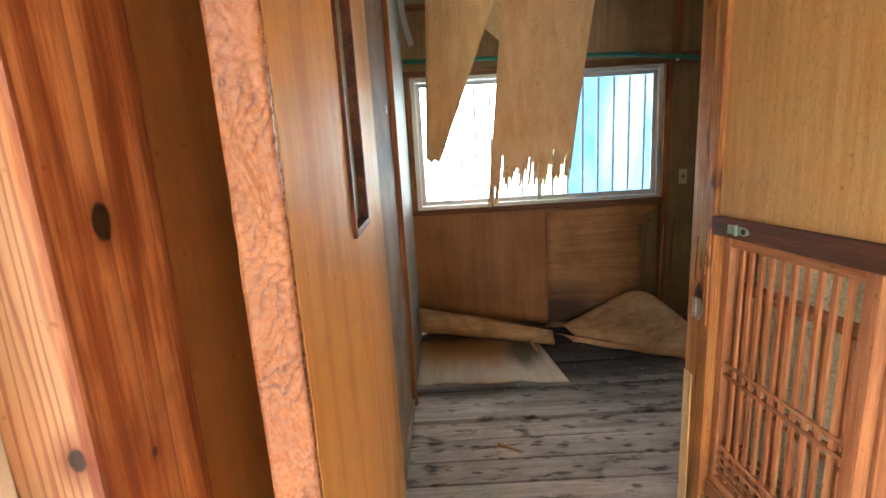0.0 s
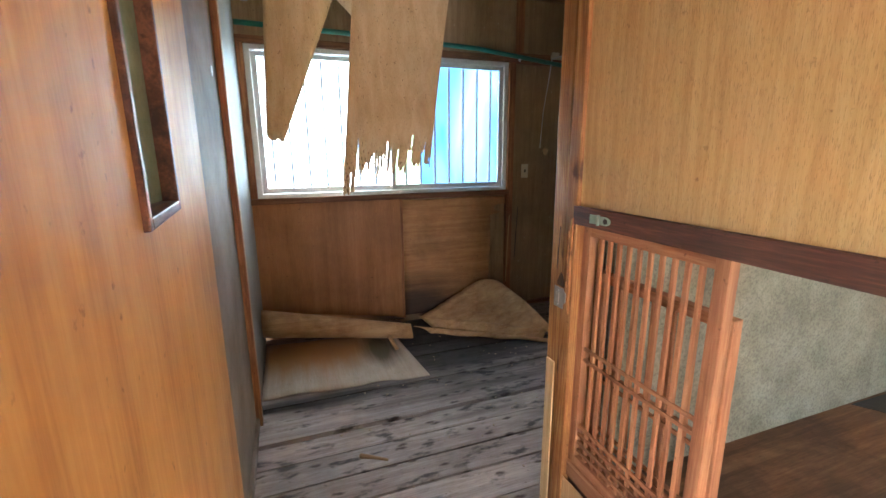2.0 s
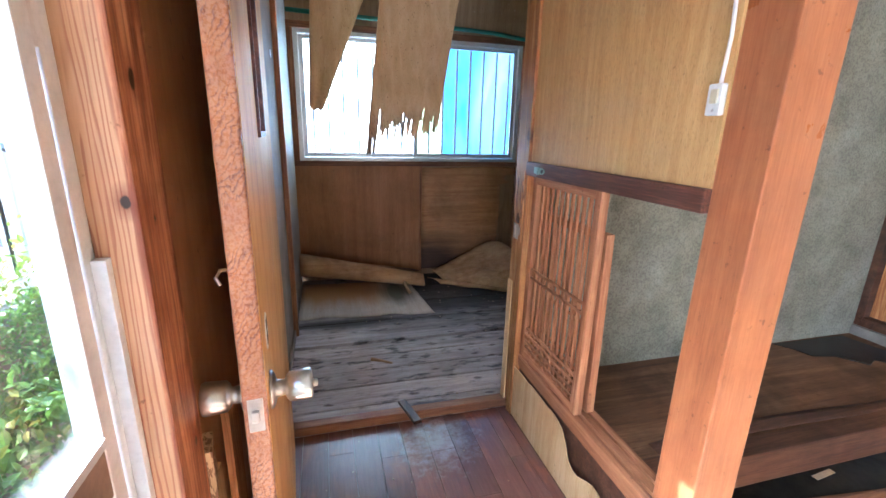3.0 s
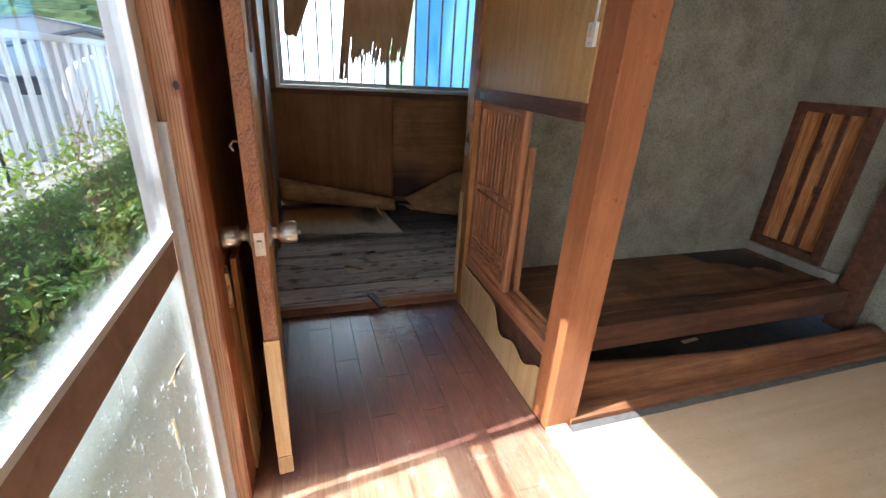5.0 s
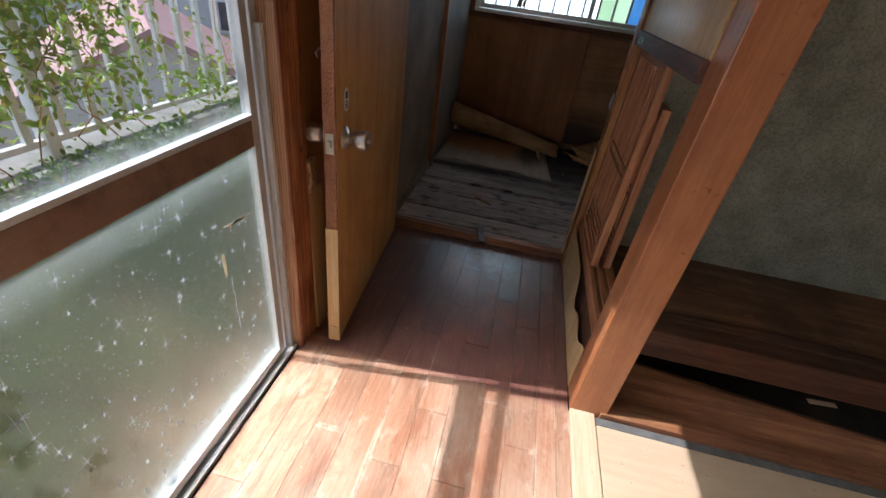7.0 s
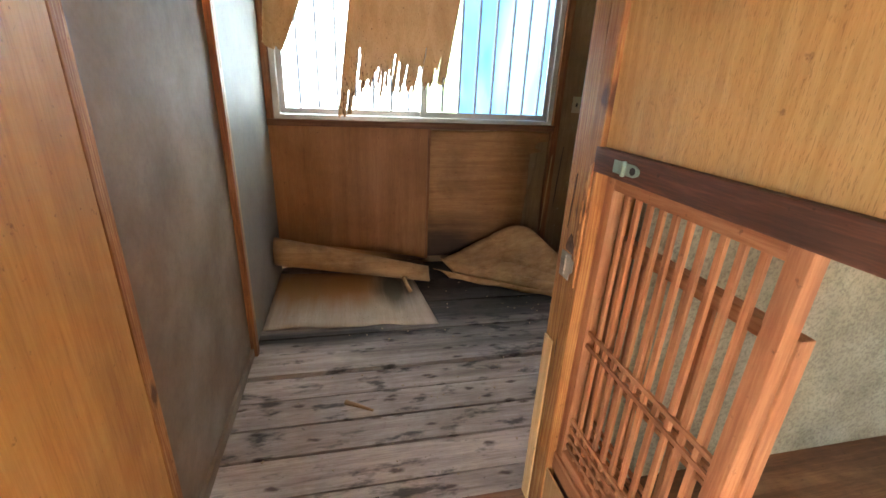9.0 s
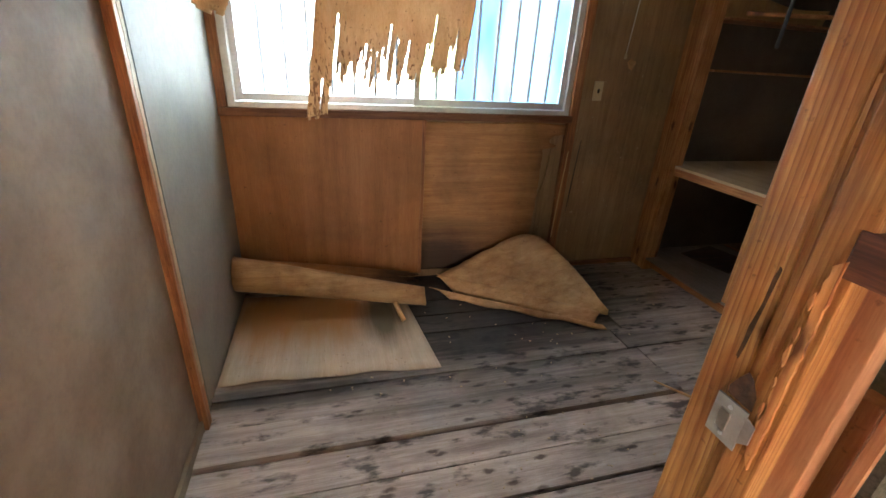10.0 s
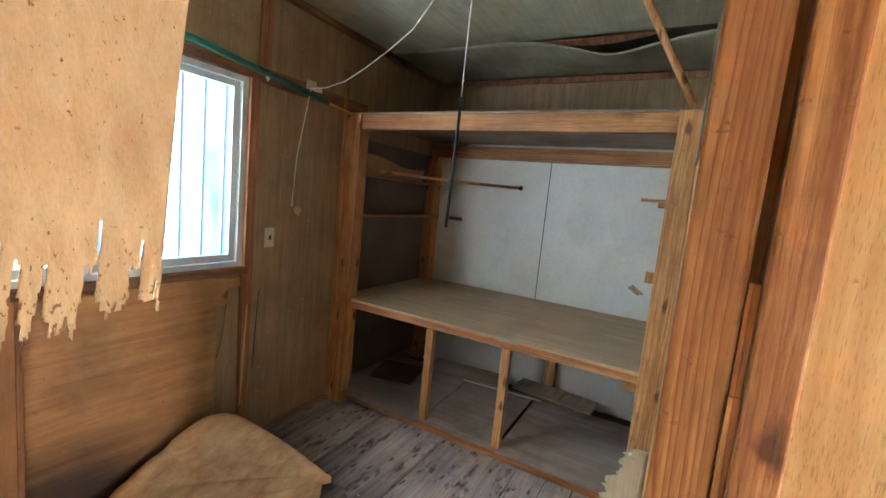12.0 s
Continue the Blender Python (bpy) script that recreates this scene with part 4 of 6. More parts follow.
def warped(u, v):
    z = 0.02 + v * 0.915
    edge = ((0.0, 1.45), (0.126, 1.466), (0.3, 1.50), (0.479, 1.515), (0.794, 1.523), (0.80, 1.60), (0.825, 1.61), (0.832, 1.555), (0.869, 1.567), (0.876, 1.66), (0.94, 1.655))
    k = max(n for n in range(len(edge) - 1) if edge[n][0] <= z)
    share = min(1.0, (z - edge[k][0]) / (edge[k + 1][0] - edge[k][0]))
    right = edge[k][1] + (edge[k + 1][1] - edge[k][1]) * share + 0.012 * noise.noise(Vector((z * 40, 1, 2))) + 0.006 * noise.noise(Vector((z * 130, 4, 2)))
    x = 0.79 + u * (right - 0.79)
    y = 3.262 - 0.03 * u * u * (0.3 + 0.7 * (1 - v)) - 0.012 * math.sin(3.1 * v + u)
    return (x, y, z - 0.012 * v * u * math.sin(7 * u))


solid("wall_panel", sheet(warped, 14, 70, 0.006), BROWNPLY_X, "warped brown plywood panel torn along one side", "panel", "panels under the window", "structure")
solid("panel_batten", box(0.772, 0.792, 3.254, 3.284, 0.0, 0.944, 0.002), TRIM_Z, "thin brown batten between the panels", "batten", kind="structure")
solid("torn_lining", prism(((1.655, 0.9), (1.665, 0.02), (1.47, 0.02), (1.50, 0.35), (1.57, 0.6), (1.60, 0.92)), "y", 3.266, 3.272), OLDBOARD, "torn brown lining board", "board", kind="structure")
solid("wall_strip", box(-0.25, -0.222, 2.205, 2.25, ROOM_FLOOR, CEIL, 0.003), TRIM_Z, "brown vertical wooden strip on the wall", "trim", kind="structure")
flake_rng = random.Random(6)
flake = [(2.2265 + flake_rng.uniform(-0.004, 0.006), 0.15 + 0.035 * k) for k in range(60)] + [(2.2485, 2.2), (2.2485, 0.15)]
solid("paint_flakes", prism(flake, "x", -0.2223, -0.2208), SHELF, "pale old paint left along the wooden strip", "paint", kind="structure")
solid("wall_strip", box(-0.25, -0.205, 1.195, 1.235, 0.042, CEIL, 0.003), STUD, "brown doorway strip on the wall", "trim", kind="structure")
solid("baseboard", box(-0.25, -0.236, 1.245, 2.205, ROOM_FLOOR, 0.012, 0.002), LEFTBOARD, "thin grey baseboard", "baseboard", kind="structure")
solid("baseboard", box(1.72, 2.38, 3.262, 3.284, ROOM_FLOOR, -0.005, 0.002), TRIM_X, "thin brown baseboard", "baseboard", kind="structure")
solid("wall_crack", prism([(1.772, 0.36), (1.779, 0.45), (1.790, 0.70), (1.797, 0.84), (1.792, 0.83), (1.783, 0.66), (1.774, 0.50)], "y", 3.283, 3.2845), BLACK, "dark split in the brown wall board", "crack", kind="structure")
solid("trim_scar", prism([(1.668, 0.20), (1.674, 0.21), (1.690, 0.60), (1.696, 0.78), (1.689, 0.76), (1.676, 0.48)], "y", 3.2425, 3.2445), PALE, "pale bare scar down the window's side trim", "scar", kind="structure")
solid("wall_head_band", box(1.73, 2.60, 3.266, 3.285, 1.95, 2.03, 0.002), TRIM_X, "dark band over the wall boards", "trim", kind="structure")

# ---- closet ----
closet = thing("closet", (2.9, 2.25, ROOM_FLOOR), "open built-in closet frame of rough timber with a middle shelf", "closet", kind="structure")
part("post", box(2.38, 2.475, 3.135, 3.283, ROOM_FLOOR, 1.93, 0.004), STUD, closet)
part("post", box(2.38, 2.475, 1.238, 1.335, ROOM_FLOOR, 1.93, 0.004), STUD, closet)
part("beam", box(2.40, 2.455, 1.335, 3.135, 1.835, 1.925, 0.003), STUD_Y, closet)
part("beam", box(3.50, 3.568, 1.24, 3.28, 1.80, 1.90, 0.003), STUD_Y, closet)
part("post", box(3.46, 3.568, 3.17, 3.283, ROOM_FLOOR, 1.80, 0.004), STUD, closet)
part("top_board", box(2.40, 3.568, 1.238, 3.283, 1.927, 1.94), CLOSETFLOOR, closet)
part("shelf_edge", box(2.425, 2.455, 1.335, 3.135, 0.645, 0.69, 0.003), STUD_Y, closet)
part("shelf_board", box(2.418, 3.568, 1.238, 3.283, 0.692, 0.708, 0.001), SHELF, closet, "dusty plywood shelf")
for y in (2.50, 2.005):
    part("leg", box(2.412, 2.458, y - 0.024, y + 0.024, 0.06, 0.645, 0.003), STUD, closet)
part("leg", box(3.48, 3.56, 1.95, 2.03, ROOM_FLOOR, 0.69, 0.003), STUD, closet)
for z, d in ((1.285, 0.98), (1.555, 0.98)):
    part("small_shelf", box(2.475, 2.475 + d, 3.10, 3.283, z - 0.012, z, 0.002), STUD_Y, closet)
part("side_board", box(2.475, 3.46, 3.262, 3.283, 0.06, 1.80), SMUDGED, closet)
for y0, y1, lift in ((2.535, 3.28, 0.0), (2.02, 2.515, 0.008), (1.24, 2.0, 0.004)):
    part("floor_board", box(2.385 + lift * 2, 3.2, y0, y1, 0.042 + lift, 0.054 + lift, 0.001), CLOSETFLOOR, closet)
part("floor_joist", box(2.46, 2.52, 1.24, 3.28, ROOM_FLOOR, 0.041), STUD_Y, closet)
part("floor_joist", box(3.20, 3.26, 1.24, 3.28, ROOM_FLOOR, 0.041), STUD_Y, closet)
part("back_seam", box(3.565, 3.572, 2.198, 2.204, 0.71, 1.80), SMUDGED, closet)

# ---- hanging ceiling sheets ----
def torn_sheet(tl, tr, bl, br, columns, cut, bow, seed, slits=()):
    """A sheet that hangs down or lies, its end torn into splinters; cut(u) is the share torn off, slits are (u, share)."""
    rng = random.Random(seed)
    tl, tr, bl, br = Vector(tl), Vector(tr), Vector(bl), Vector(br)
    n = ((tr - tl).cross(bl - tl)).normalized()
    rows = [0.75 * k / 8 for k in range(8)] + [0.75 + 0.25 * k / 44 for k in range(45)]
    ends, heights, c = [], [], 0
    while len(heights) < columns:
        wide, tip, root = rng.randint(3, 8), rng.uniform(0.3, 0.7), rng.uniform(0.8, 1.5)
        if rng.random() < 0.25:
            tip, root = tip + 0.6, root + 0.5
        for k in range(wide):
            f = abs(2 * (k + 0.5) / wide - 1)
            heights.append(tip + (root - tip) * f ** 1.6 + rng.uniform(-0.12, 0.12))
        if rng.random() < 0.4:
            heights.append(root + rng.uniform(0.2, 0.8))
    for c in range(columns):
        u = (c + 0.5) / columns
        ends.append(1 - cut(u) * (heights[c] + 0.6 * abs(noise.noise(Vector((u * 6, seed, 0))))))
    for u, share in slits:
        ends[int(u * columns)] = min(ends[int(u * columns)], 1 - share)
    bm = bmesh.new()
    grid = []
    for c in range(columns + 1):
        u, line = c / columns, []
        for k, v in enumerate(rows):
            wob = rng.uniform(-0.35, 0.35) * max(0.0, (v - 0.8) / 0.2) / columns
            p = (tl + (tr - tl) * (u + wob)) * (1 - v) + (bl + (br - bl) * (u + wob)) * v
            line.append(bm.verts.new(p + n * (bow * (math.sin(math.pi * v) * 0.6 + 0.25 * math.sin(5 * u) * v) + rng.uniform(-0.002, 0.002) * (v > 0.85))))
        grid.append(line)
    for c in range(columns):
        for k in range(len(rows) - 1):
            if rows[k + 1] <= ends[c] + 1e-6:
                bm.faces.new((grid[c][k], grid[c + 1][k], grid[c + 1][k + 1], grid[c][k + 1])).smooth = True
    bmesh.ops.delete(bm, geom=[v for v in bm.verts if not v.link_faces], context="VERTS")
    bmesh.ops.solidify(bm, geom=bm.faces[:], thickness=0.004)
    return bm


solid("hanging_ceiling_sheet", torn_sheet((0.385, 2.30, CEIL), (0.875, 2.30, CEIL), (0.205, 2.017, 1.09), (0.593, 2.026, 1.17), 110, lambda u: 0.008 if u < 0.13 else 0.045 + 0.042 * (1.1 - u), 0.05, 3, ((0.075, 0.07), (0.14, 0.18), (0.148, 0.16), (0.33, 0.12), (0.52, 0.13))), TORN, "torn plywood ceiling sheet with splintered foot hanging down", "plywood sheet", "hanging ceiling sheets")
solid("hanging_ceiling_sheet", torn_sheet((-0.03, 2.56, CEIL), (0.44, 2.56, CEIL), (-0.09, 2.375, 1.34), (-0.022, 2.39, 1.31), 12, lambda u: 0.012, 0.05, 5), TORN, "narrow pointed plywood ceiling sheet hanging down", "plywood sheet", "hanging ceiling sheets")
solid("hanging_ceiling_sheet", torn_sheet((0.02, 2.95, CEIL), (0.36, 2.80, CEIL), (0.52, 2.9, 1.98), (0.62, 2.8, 2.0), 8, lambda u: 0.02, 0.02, 8), TORN, "short loose plywood ceiling sheet behind the others", "plywood sheet", "hanging ceiling sheets")
solid("hanging_ceiling_sheet", torn_sheet((-0.22, 2.7, CEIL), (-0.19, 2.95, CEIL), (-0.16, 2.7, 2.02), (-0.14, 2.85, 2.06), 6, lambda u: 0.02, 0.03, 9), MINTBOARD, "narrow pale ceiling strip curling down by the wall", "plywood sheet", "hanging ceiling sheets")


# ---- fallen sheets on the room floor ----
fallen = thing("fallen_ceiling_sheet", (0.23, 2.7, ROOM_FLOOR), "fallen plywood sheet lying on the planks, water-stained", "plywood sheet")


def flat_sheet(u, v):
    x0, x1 = -0.237, 0.705 - 0.075 * v
    return (x0 + u * (x1 - x0), 2.43 - 0.05 * u + v * 0.72, ROOM_FLOOR + 0.005 + 0.012 * max(0, math.sin(13 * u - 1)) * (1 - v) ** 6 + 0.003 * math.sin(5 * u + 3 * v))


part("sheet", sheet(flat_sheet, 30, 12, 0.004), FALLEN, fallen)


def rolled(u, v):
    a = v * 2 * math.pi * 1.35 + 0.6
    r = (0.088 - 0.038 * u) * (1 - 0.12 * v)
    centre = Vector((-0.24, 3.03, 0.185)).lerp(Vector((0.735, 2.90, 0.035)), u)
    return centre + Vector((0.004 * math.sin(2 * a) * u, math.cos(a) * r, math.sin(a) * r * 1.05))


solid("rolled_ceiling_sheet", sheet(rolled, 16, 40, 0.004), TORN_X, "plywood sheet curled into a roll against the wall", "plywood roll")
splinter_bed = torn_sheet((-0.2, 3.2, 0.19), (-0.2, 3.1, 0.14), (0.83, 3.2, 0.02), (0.80, 3.1, 0.0), 14, lambda u: 0.09, 0.01, 11)
solid("splintered_sheet", splinter_bed, BROWNPLY_X, "splintered brown sheet wedged behind the roll", "plywood sheet")
solid("stick", tube([(0.56, 2.84, 0.055), (0.585, 2.80, 0.0), (0.60, 2.77, ROOM_FLOOR + 0.012)], 0.013, sides=6), TORN_X, "short brown stick under the roll", "stick")


def cone(u, v):
    """A sheet folded over into a low cone whose point lies towards the closet."""
    tip = Vector((1.70, 2.575, 0.012)) + Vector((0, 0, 0.035 * math.sin(math.pi * min(1, v * 1.3))))
    path = ((0.0, (0.86, 3.13, 0.03)), (0.25, (1.12, 3.17, 0.14)), (0.45, (1.38, 3.14, 0.275)), (0.56, (1.52, 3.08, 0.27)), (0.66, (1.60, 2.98, 0.17)), (0.8, (1.58, 2.86, 0.05)), (1.0, (1.45, 2.80, -0.02)))
    k = max(n for n in range(len(path) - 1) if path[n][0] <= v)
    p0, p1, p2, p3 = (Vector(path[min(max(n, 0), len(path) - 1)][1]) for n in (k - 1, k, k + 1, k + 2))
    s = (v - path[k][0]) / (path[k + 1][0] - path[k][0])
    mouth = 0.5 * (2 * p1 + (p2 - p0) * s + (2 * p0 - 5 * p1 + 4 * p2 - p3) * s * s + (3 * p1 - p0 - 3 * p2 + p3) * s ** 3)
    ragged_edge = 0.03 * noise.noise(Vector((v * 17, 3, 1))) * (1 - u) ** 4
    p = mouth.lerp(tip, max(0.0, u ** 0.9 + ragged_edge))
    crease = 0.016 * math.exp(-((v - 0.17 - 0.08 * u) / 0.022) ** 2) + 0.010 * math.exp(-((v - 0.31) / 0.018) ** 2) * u
    p.z = max(p.z + 0.024 * math.sin(math.pi * u) * math.sin(math.pi * v) - crease * math.sin(math.pi * min(1, u * 1.1)), ROOM_FLOOR + 0.006)
    return p


def fold(u, v):
    a = Vector((0.86, 3.13, 0.05)).lerp(Vector((1.66, 2.59, 0.03)), u)
    b = Vector((0.95, 3.02, ROOM_FLOOR + 0.008)).lerp(Vector((1.60, 2.55, ROOM_FLOOR + 0.006)), u)
    p = a.lerp(b, v)
    p.z += 0.035 * math.sin(math.pi * v) * math.sin(math.pi * u)
    return p


curl = thing("curled_ceiling_sheet", (1.35, 2.9, ROOM_FLOOR), "fallen plywood sheet curled into a cone", "plywood sheet")
part("upper_fold", sheet(cone, 24, 90, 0.004), TORN_X, curl)
part("lower_fold", sheet(fold, 16, 6, 0.004), TORN_X, curl)


def under(u, v):
    a = Vector((0.80, 3.06, 0.0)).lerp(Vector((1.62, 2.53, ROOM_FLOOR + 0.02)), u)
    b = Vector((0.90, 2.95, ROOM_FLOOR + 0.006)).lerp(Vector((1.66, 2.50, ROOM_FLOOR + 0.006)), u)
    p = a.lerp(b, v)
    p.y += 0.012 * math.sin(19 * u) * v
    p.z += 0.016 * math.sin(math.pi * v)
    return p


part("bottom_fold", sheet(under, 20, 5, 0.004), TORN_X, curl)

# ---- alcove beside the veranda ----
alcove = thing("alcove_floor", (1.8, 0.8, 0.0), "dark raised alcove floor with peeling boards", "alcove", kind="structure")
part("floor_board", box(0.87, 2.74, 0.545, 1.08, 0.205, 0.225), ALCOVE, alcove)
part("front_beam", box(0.87, 2.74, 0.47, 0.545, 0.105, 0.23, 0.006), DARK_X, alcove)


def bent(u, v):
    return (0.86 + 2.0 * u, 0.255 + v * (0.25 - 0.125 * min(1.0, u / 0.5) ** 0.8), 0.022 + 0.034 * v * v * (1 - 0.3 * u) - 0.010 * math.sin(6 * v))


part("loose_board", sheet(bent, 12, 8, 0.005), TRIM_X, alcove, "loose bent reddish board")
part("front_sill", box(0.85, 2.9, 0.205, 0.255, 0.0, 0.035, 0.003), TRIM_X, alcove)
part("stone_ledge", box(2.70, 2.7395, 0.56, 1.079, 0.2255, 0.279, 0.004), CONCRETE, alcove, "pale grey ledge under the hatch")
# flat black sheet on whole boards, in place of the shade inside a hole
part("dark_hole", prism([(2.15, 1.07), (2.62, 1.06), (2.66, 0.80), (2.55, 0.72), (2.48, 0.83), (2.40, 0.80), (2.33, 0.90), (2.22, 0.93), (2.20, 1.0)], "z", 0.2252, 0.2285), BLACK, alcove, "black sheet drawn as a rotted hole in the alcove floor")
part("peeling_edge", sheet(lambda u, v: (1.0 + 1.7 * u, 0.55 + 0.05 * v + 0.01 * math.sin(7 * u), 0.228 + 0.012 * v * abs(math.sin(5 * u))), 30, 3, 0.002), DARK_X, alcove, "peeling strip along the alcove floor")
part("paper_scrap", box(1.33, 1.45, 0.62, 0.70, 0.2255, 0.229, 0.0, turn=about((1.4, 0.66, 0.226), 0, 0, 25)), TRIM_X, alcove, "pale paper scrap")
part("paper_scrap", box(1.60, 1.70, 0.445, 0.465, 0.085, 0.087, 0.0, turn=about((1.6, 0.45, 0.086), 0, 0, 6)), SHELF, alcove, "pale paper scrap")
hatch = thing("alcove_hatch", (2.73, 0.88, 0.28), "small wooden wall hatch with two dark slats", "hatch", kind="structure")
hf = box(2.715, 2.78, 0.66, 0.715, 0.28, 1.14, 0.003)
box(2.715, 2.78, 1.045, 1.08, 0.28, 1.14, 0.003, bm=hf)
box(2.715, 2.78, 0.715, 1.045, 0.28, 0.33, 0.003, bm=hf)
box(2.715, 2.78, 0.715, 1.045, 1.09, 1.14, 0.003, bm=hf)
part("frame", hf, DARK_X, hatch)
part("board", box(2.765, 2.78, 0.715, 1.045, 0.33, 1.09), STUD, hatch)
for y in (0.83, 0.93):
    part("slat", box(2.75, 2.765, y - 0.012, y + 0.012, 0.33, 1.09, 0.002), DARKRAIL, hatch)
solid("alcove_post", box(2.70, 2.80, 0.43, 0.53, 0.0, CEIL, 0.004), DARK_X, "dark rough post at the alcove's edge", "post", kind="structure")


# ---- lattice screens leaning in the partition ----
def lattice(y0, y1, z0, z1, bars, label, turn, half=0.0058):
    s = thing("lattice_screen", (0, 0, 0), label, "lattice screen", "lattice screens")

    def piece(name, bm, material):
        bm.transform(turn)
        return part(name, bm, material, s)
    piece("stile", box(-0.014, 0.014, y0, y0 + 0.032, z0, z1, 0.002), LATTICE)
    piece("stile", box(-0.014, 0.014, y1 - 0.03, y1, z0, z1, 0.002), LATTICE)
    piece("rail", box(-0.013, 0.013, y0 + 0.032, y1 - 0.03, z1 - 0.028, z1, 0.002), LATTICE_Y)
    piece("rail", box(-0.013, 0.013, y0 + 0.032, y1 - 0.03, z0, z0 + 0.03, 0.002), LATTICE_Y)
    span = (y1 - y0 - 0.062) / (bars + 1)
    for k in range(bars):
        y = y0 + 0.032 + span * (k + 1)
        piece("bar", box(-0.005, 0.003, y - half, y + half, z0 + 0.03, z1 - 0.028), LATTICE)
    mid = z0 + (z1 - z0) * 0.47
    for z in (mid, mid + 0.035, z0 + 0.05, z0 + 0.078, z0 + 0.106, z0 + 0.134):
        piece("cross_bar", box(-0.008, -0.001, y0 + 0.032, y1 - 0.03, z - 0.005, z + 0.005), LATTICE_Y)
    return s


lattice(0.70, 1.14, 0.304, 1.07, 10, "reddish cedar lattice screen leaning under the rail", Matrix.Translation((0.783, 0, 0)) @ about((0, 0.9, 0.30), 0, 0.4, 0))
lattice(0.705, 1.125, 0.304, 0.935, 5, "second cedar lattice screen leaning behind the first", Matrix.Translation((0.835, 0, 0)) @ about((0, 0.9, 0.30), 0, -0.6, 0))


# torn skirting under the sill
def skirt():
    rng = random.Random(4)
    n, top = 30, []
    for i in range(n + 1):
        y = 0.32 + 0.826 * i / n
        z = 0.245 if y > 0.80 else 0.245 - 0.03 * math.sin((0.80 - y) * 7) - 0.07 * max(0, min(1, (0.74 - y) / 0.06)) + 0.02 * math.sin((0.8 - y) * 30) * (y < 0.72)
        top.append((y, z + rng.uniform(-0.003, 0.003)))
    return prism([(0.32, 0.003)] + top + [(1.146, 0.003)], "x", 0.750, 0.754)


solid("torn_skirting", skirt(), PALE, "pale veneer skirting torn along its top", "skirting", kind="structure")
solid("jamb_patch", box(0.738, 0.7435, 1.20, 1.24, 0.042, 0.62, 0.001), PALE, "pale strip of bare wood on the jamb", "trim", kind="structure")

# ---- floors (pieces last) ----
rng = random.Random(21)
veranda = solid("floor_veranda", box(-0.262, 0.75, -5.0, 1.2, -0.04, -0.018), DARK_X, "worn reddish veranda floorboards, bleached in blotches near the glass, darker in the passage", "floor", kind="structure")
xs = [-0.2475 + 0.0985 * k for k in range(10)] + [0.704, 0.749]
JOINTS = (-0.30, -0.42, -0.08, -0.35, -0.14, -0.50, -0.15, -0.40, -0.55, -0.25, -0.9)
for k in range(11):
    y = JOINTS[k] - 0.57 * 9
    while y < 1.2:
        end = y + (0.57 if k < 10 else 1.8)
        a, b = max(y, -5.0), min(end, 1.198)
        if b - a > 0.02:
            part("board", box(xs[k] + 0.0006, xs[k + 1] - 0.0006, a + 0.0005, b - 0.0005, -0.018, rng.uniform(-0.0006, 0.0003), 0.0007), VERANDA, veranda)
        y = end
room = solid("floor_room", box(-0.25, 3.57, 1.235, 3.285, -0.09, -0.058), EARTH, "weathered grey plank floor, mouldy and knotted", "floor", kind="structure")
y, row = 1.246, 0
while y < 3.27:
    wide = min((0.155, 0.165, 0.145, 0.16, 0.15, 0.17)[row % 6], 3.283 - y)
    joint = 1.73 + rng.choice((-0.05, 0.0, 0.0, 0.03))
    for x0, x1 in ((-0.248, joint), (joint, 2.62)):
        lift = rng.uniform(-0.005, 0.002) + (0.008 if row in (2, 5) and x0 < 0 else 0)
        g = box(x0 + 0.003, x1 - 0.003, y + rng.uniform(0.001, 0.004) + (0.009 if row in (3, 5) and x0 < 0 else 0), y + wide - rng.uniform(0.001, 0.005), -0.058, ROOM_FLOOR + lift, 0.002)
        g.transform(about((x0, y, -0.05), rng.uniform(-0.4, 0.4), 0, rng.uniform(-0.12, 0.12)))
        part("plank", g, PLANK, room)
    y, row = y + wide, row + 1
mats = solid("floor_mats", box(0.833, 2.9, -5.0, 0.2, -0.03, 0.0), EARTH, "straw mats with grey cloth borders", "floor", kind="structure")
for y0, y1 in ((-0.72, 0.2), (-1.66, -0.73), (-2.6, -1.67), (-3.54, -2.61), (-4.48, -3.55)):
    mat_thing = thing("tatami_mat", (1.8, y0, 0.0), "worn straw mat with grey cloth border", "tatami mat", "mats in the room")
    part("straw", box(0.836, 2.69, y0 + 0.03, y1 - 0.03, 0.0, 0.018, 0.003), TATAMI, mat_thing)
    for a, b in ((y0, y0 + 0.03), (y1 - 0.03, y1)):
        part("border", box(0.836, 2.69, a, b, 0.0, 0.0195, 0.002), BORDER, mat_thing, "grey cloth border")


# ---- small things of the veranda and partition ----
latch = thing("door_latch", (0.74, 1.03, 1.10), "pale green metal hasp screwed to the dark rail", "latch")
part("plate", box(0.7385, 0.742, 1.045, 1.075, 1.088, 1.112, 0.0008), GREENMETAL, latch)
part("barrel", tube([(0.7375, 1.041, 1.086), (0.7375, 1.041, 1.114)], 0.0045, sides=12), GREENMETAL, latch)
arm = prism([(1.038, 1.089), (1.038, 1.111), (1.012, 1.111), (1.0, 1.106), (0.997, 1.1), (1.0, 1.094), (1.012, 1.089)], "x", 0.7388, 0.7415)
part("arm", arm, GREENMETAL, latch)
part("eye", lathe(((0, 0.007), (0.002, 0.007)), (0.7389, 1.014, 1.1), (-1, 0, 0), sides=16), BLACK, latch)
strike = thing("strike_plate", (0.742, 1.17, 0.845), "steel strike plate on the chipped jamb", "strike plate")
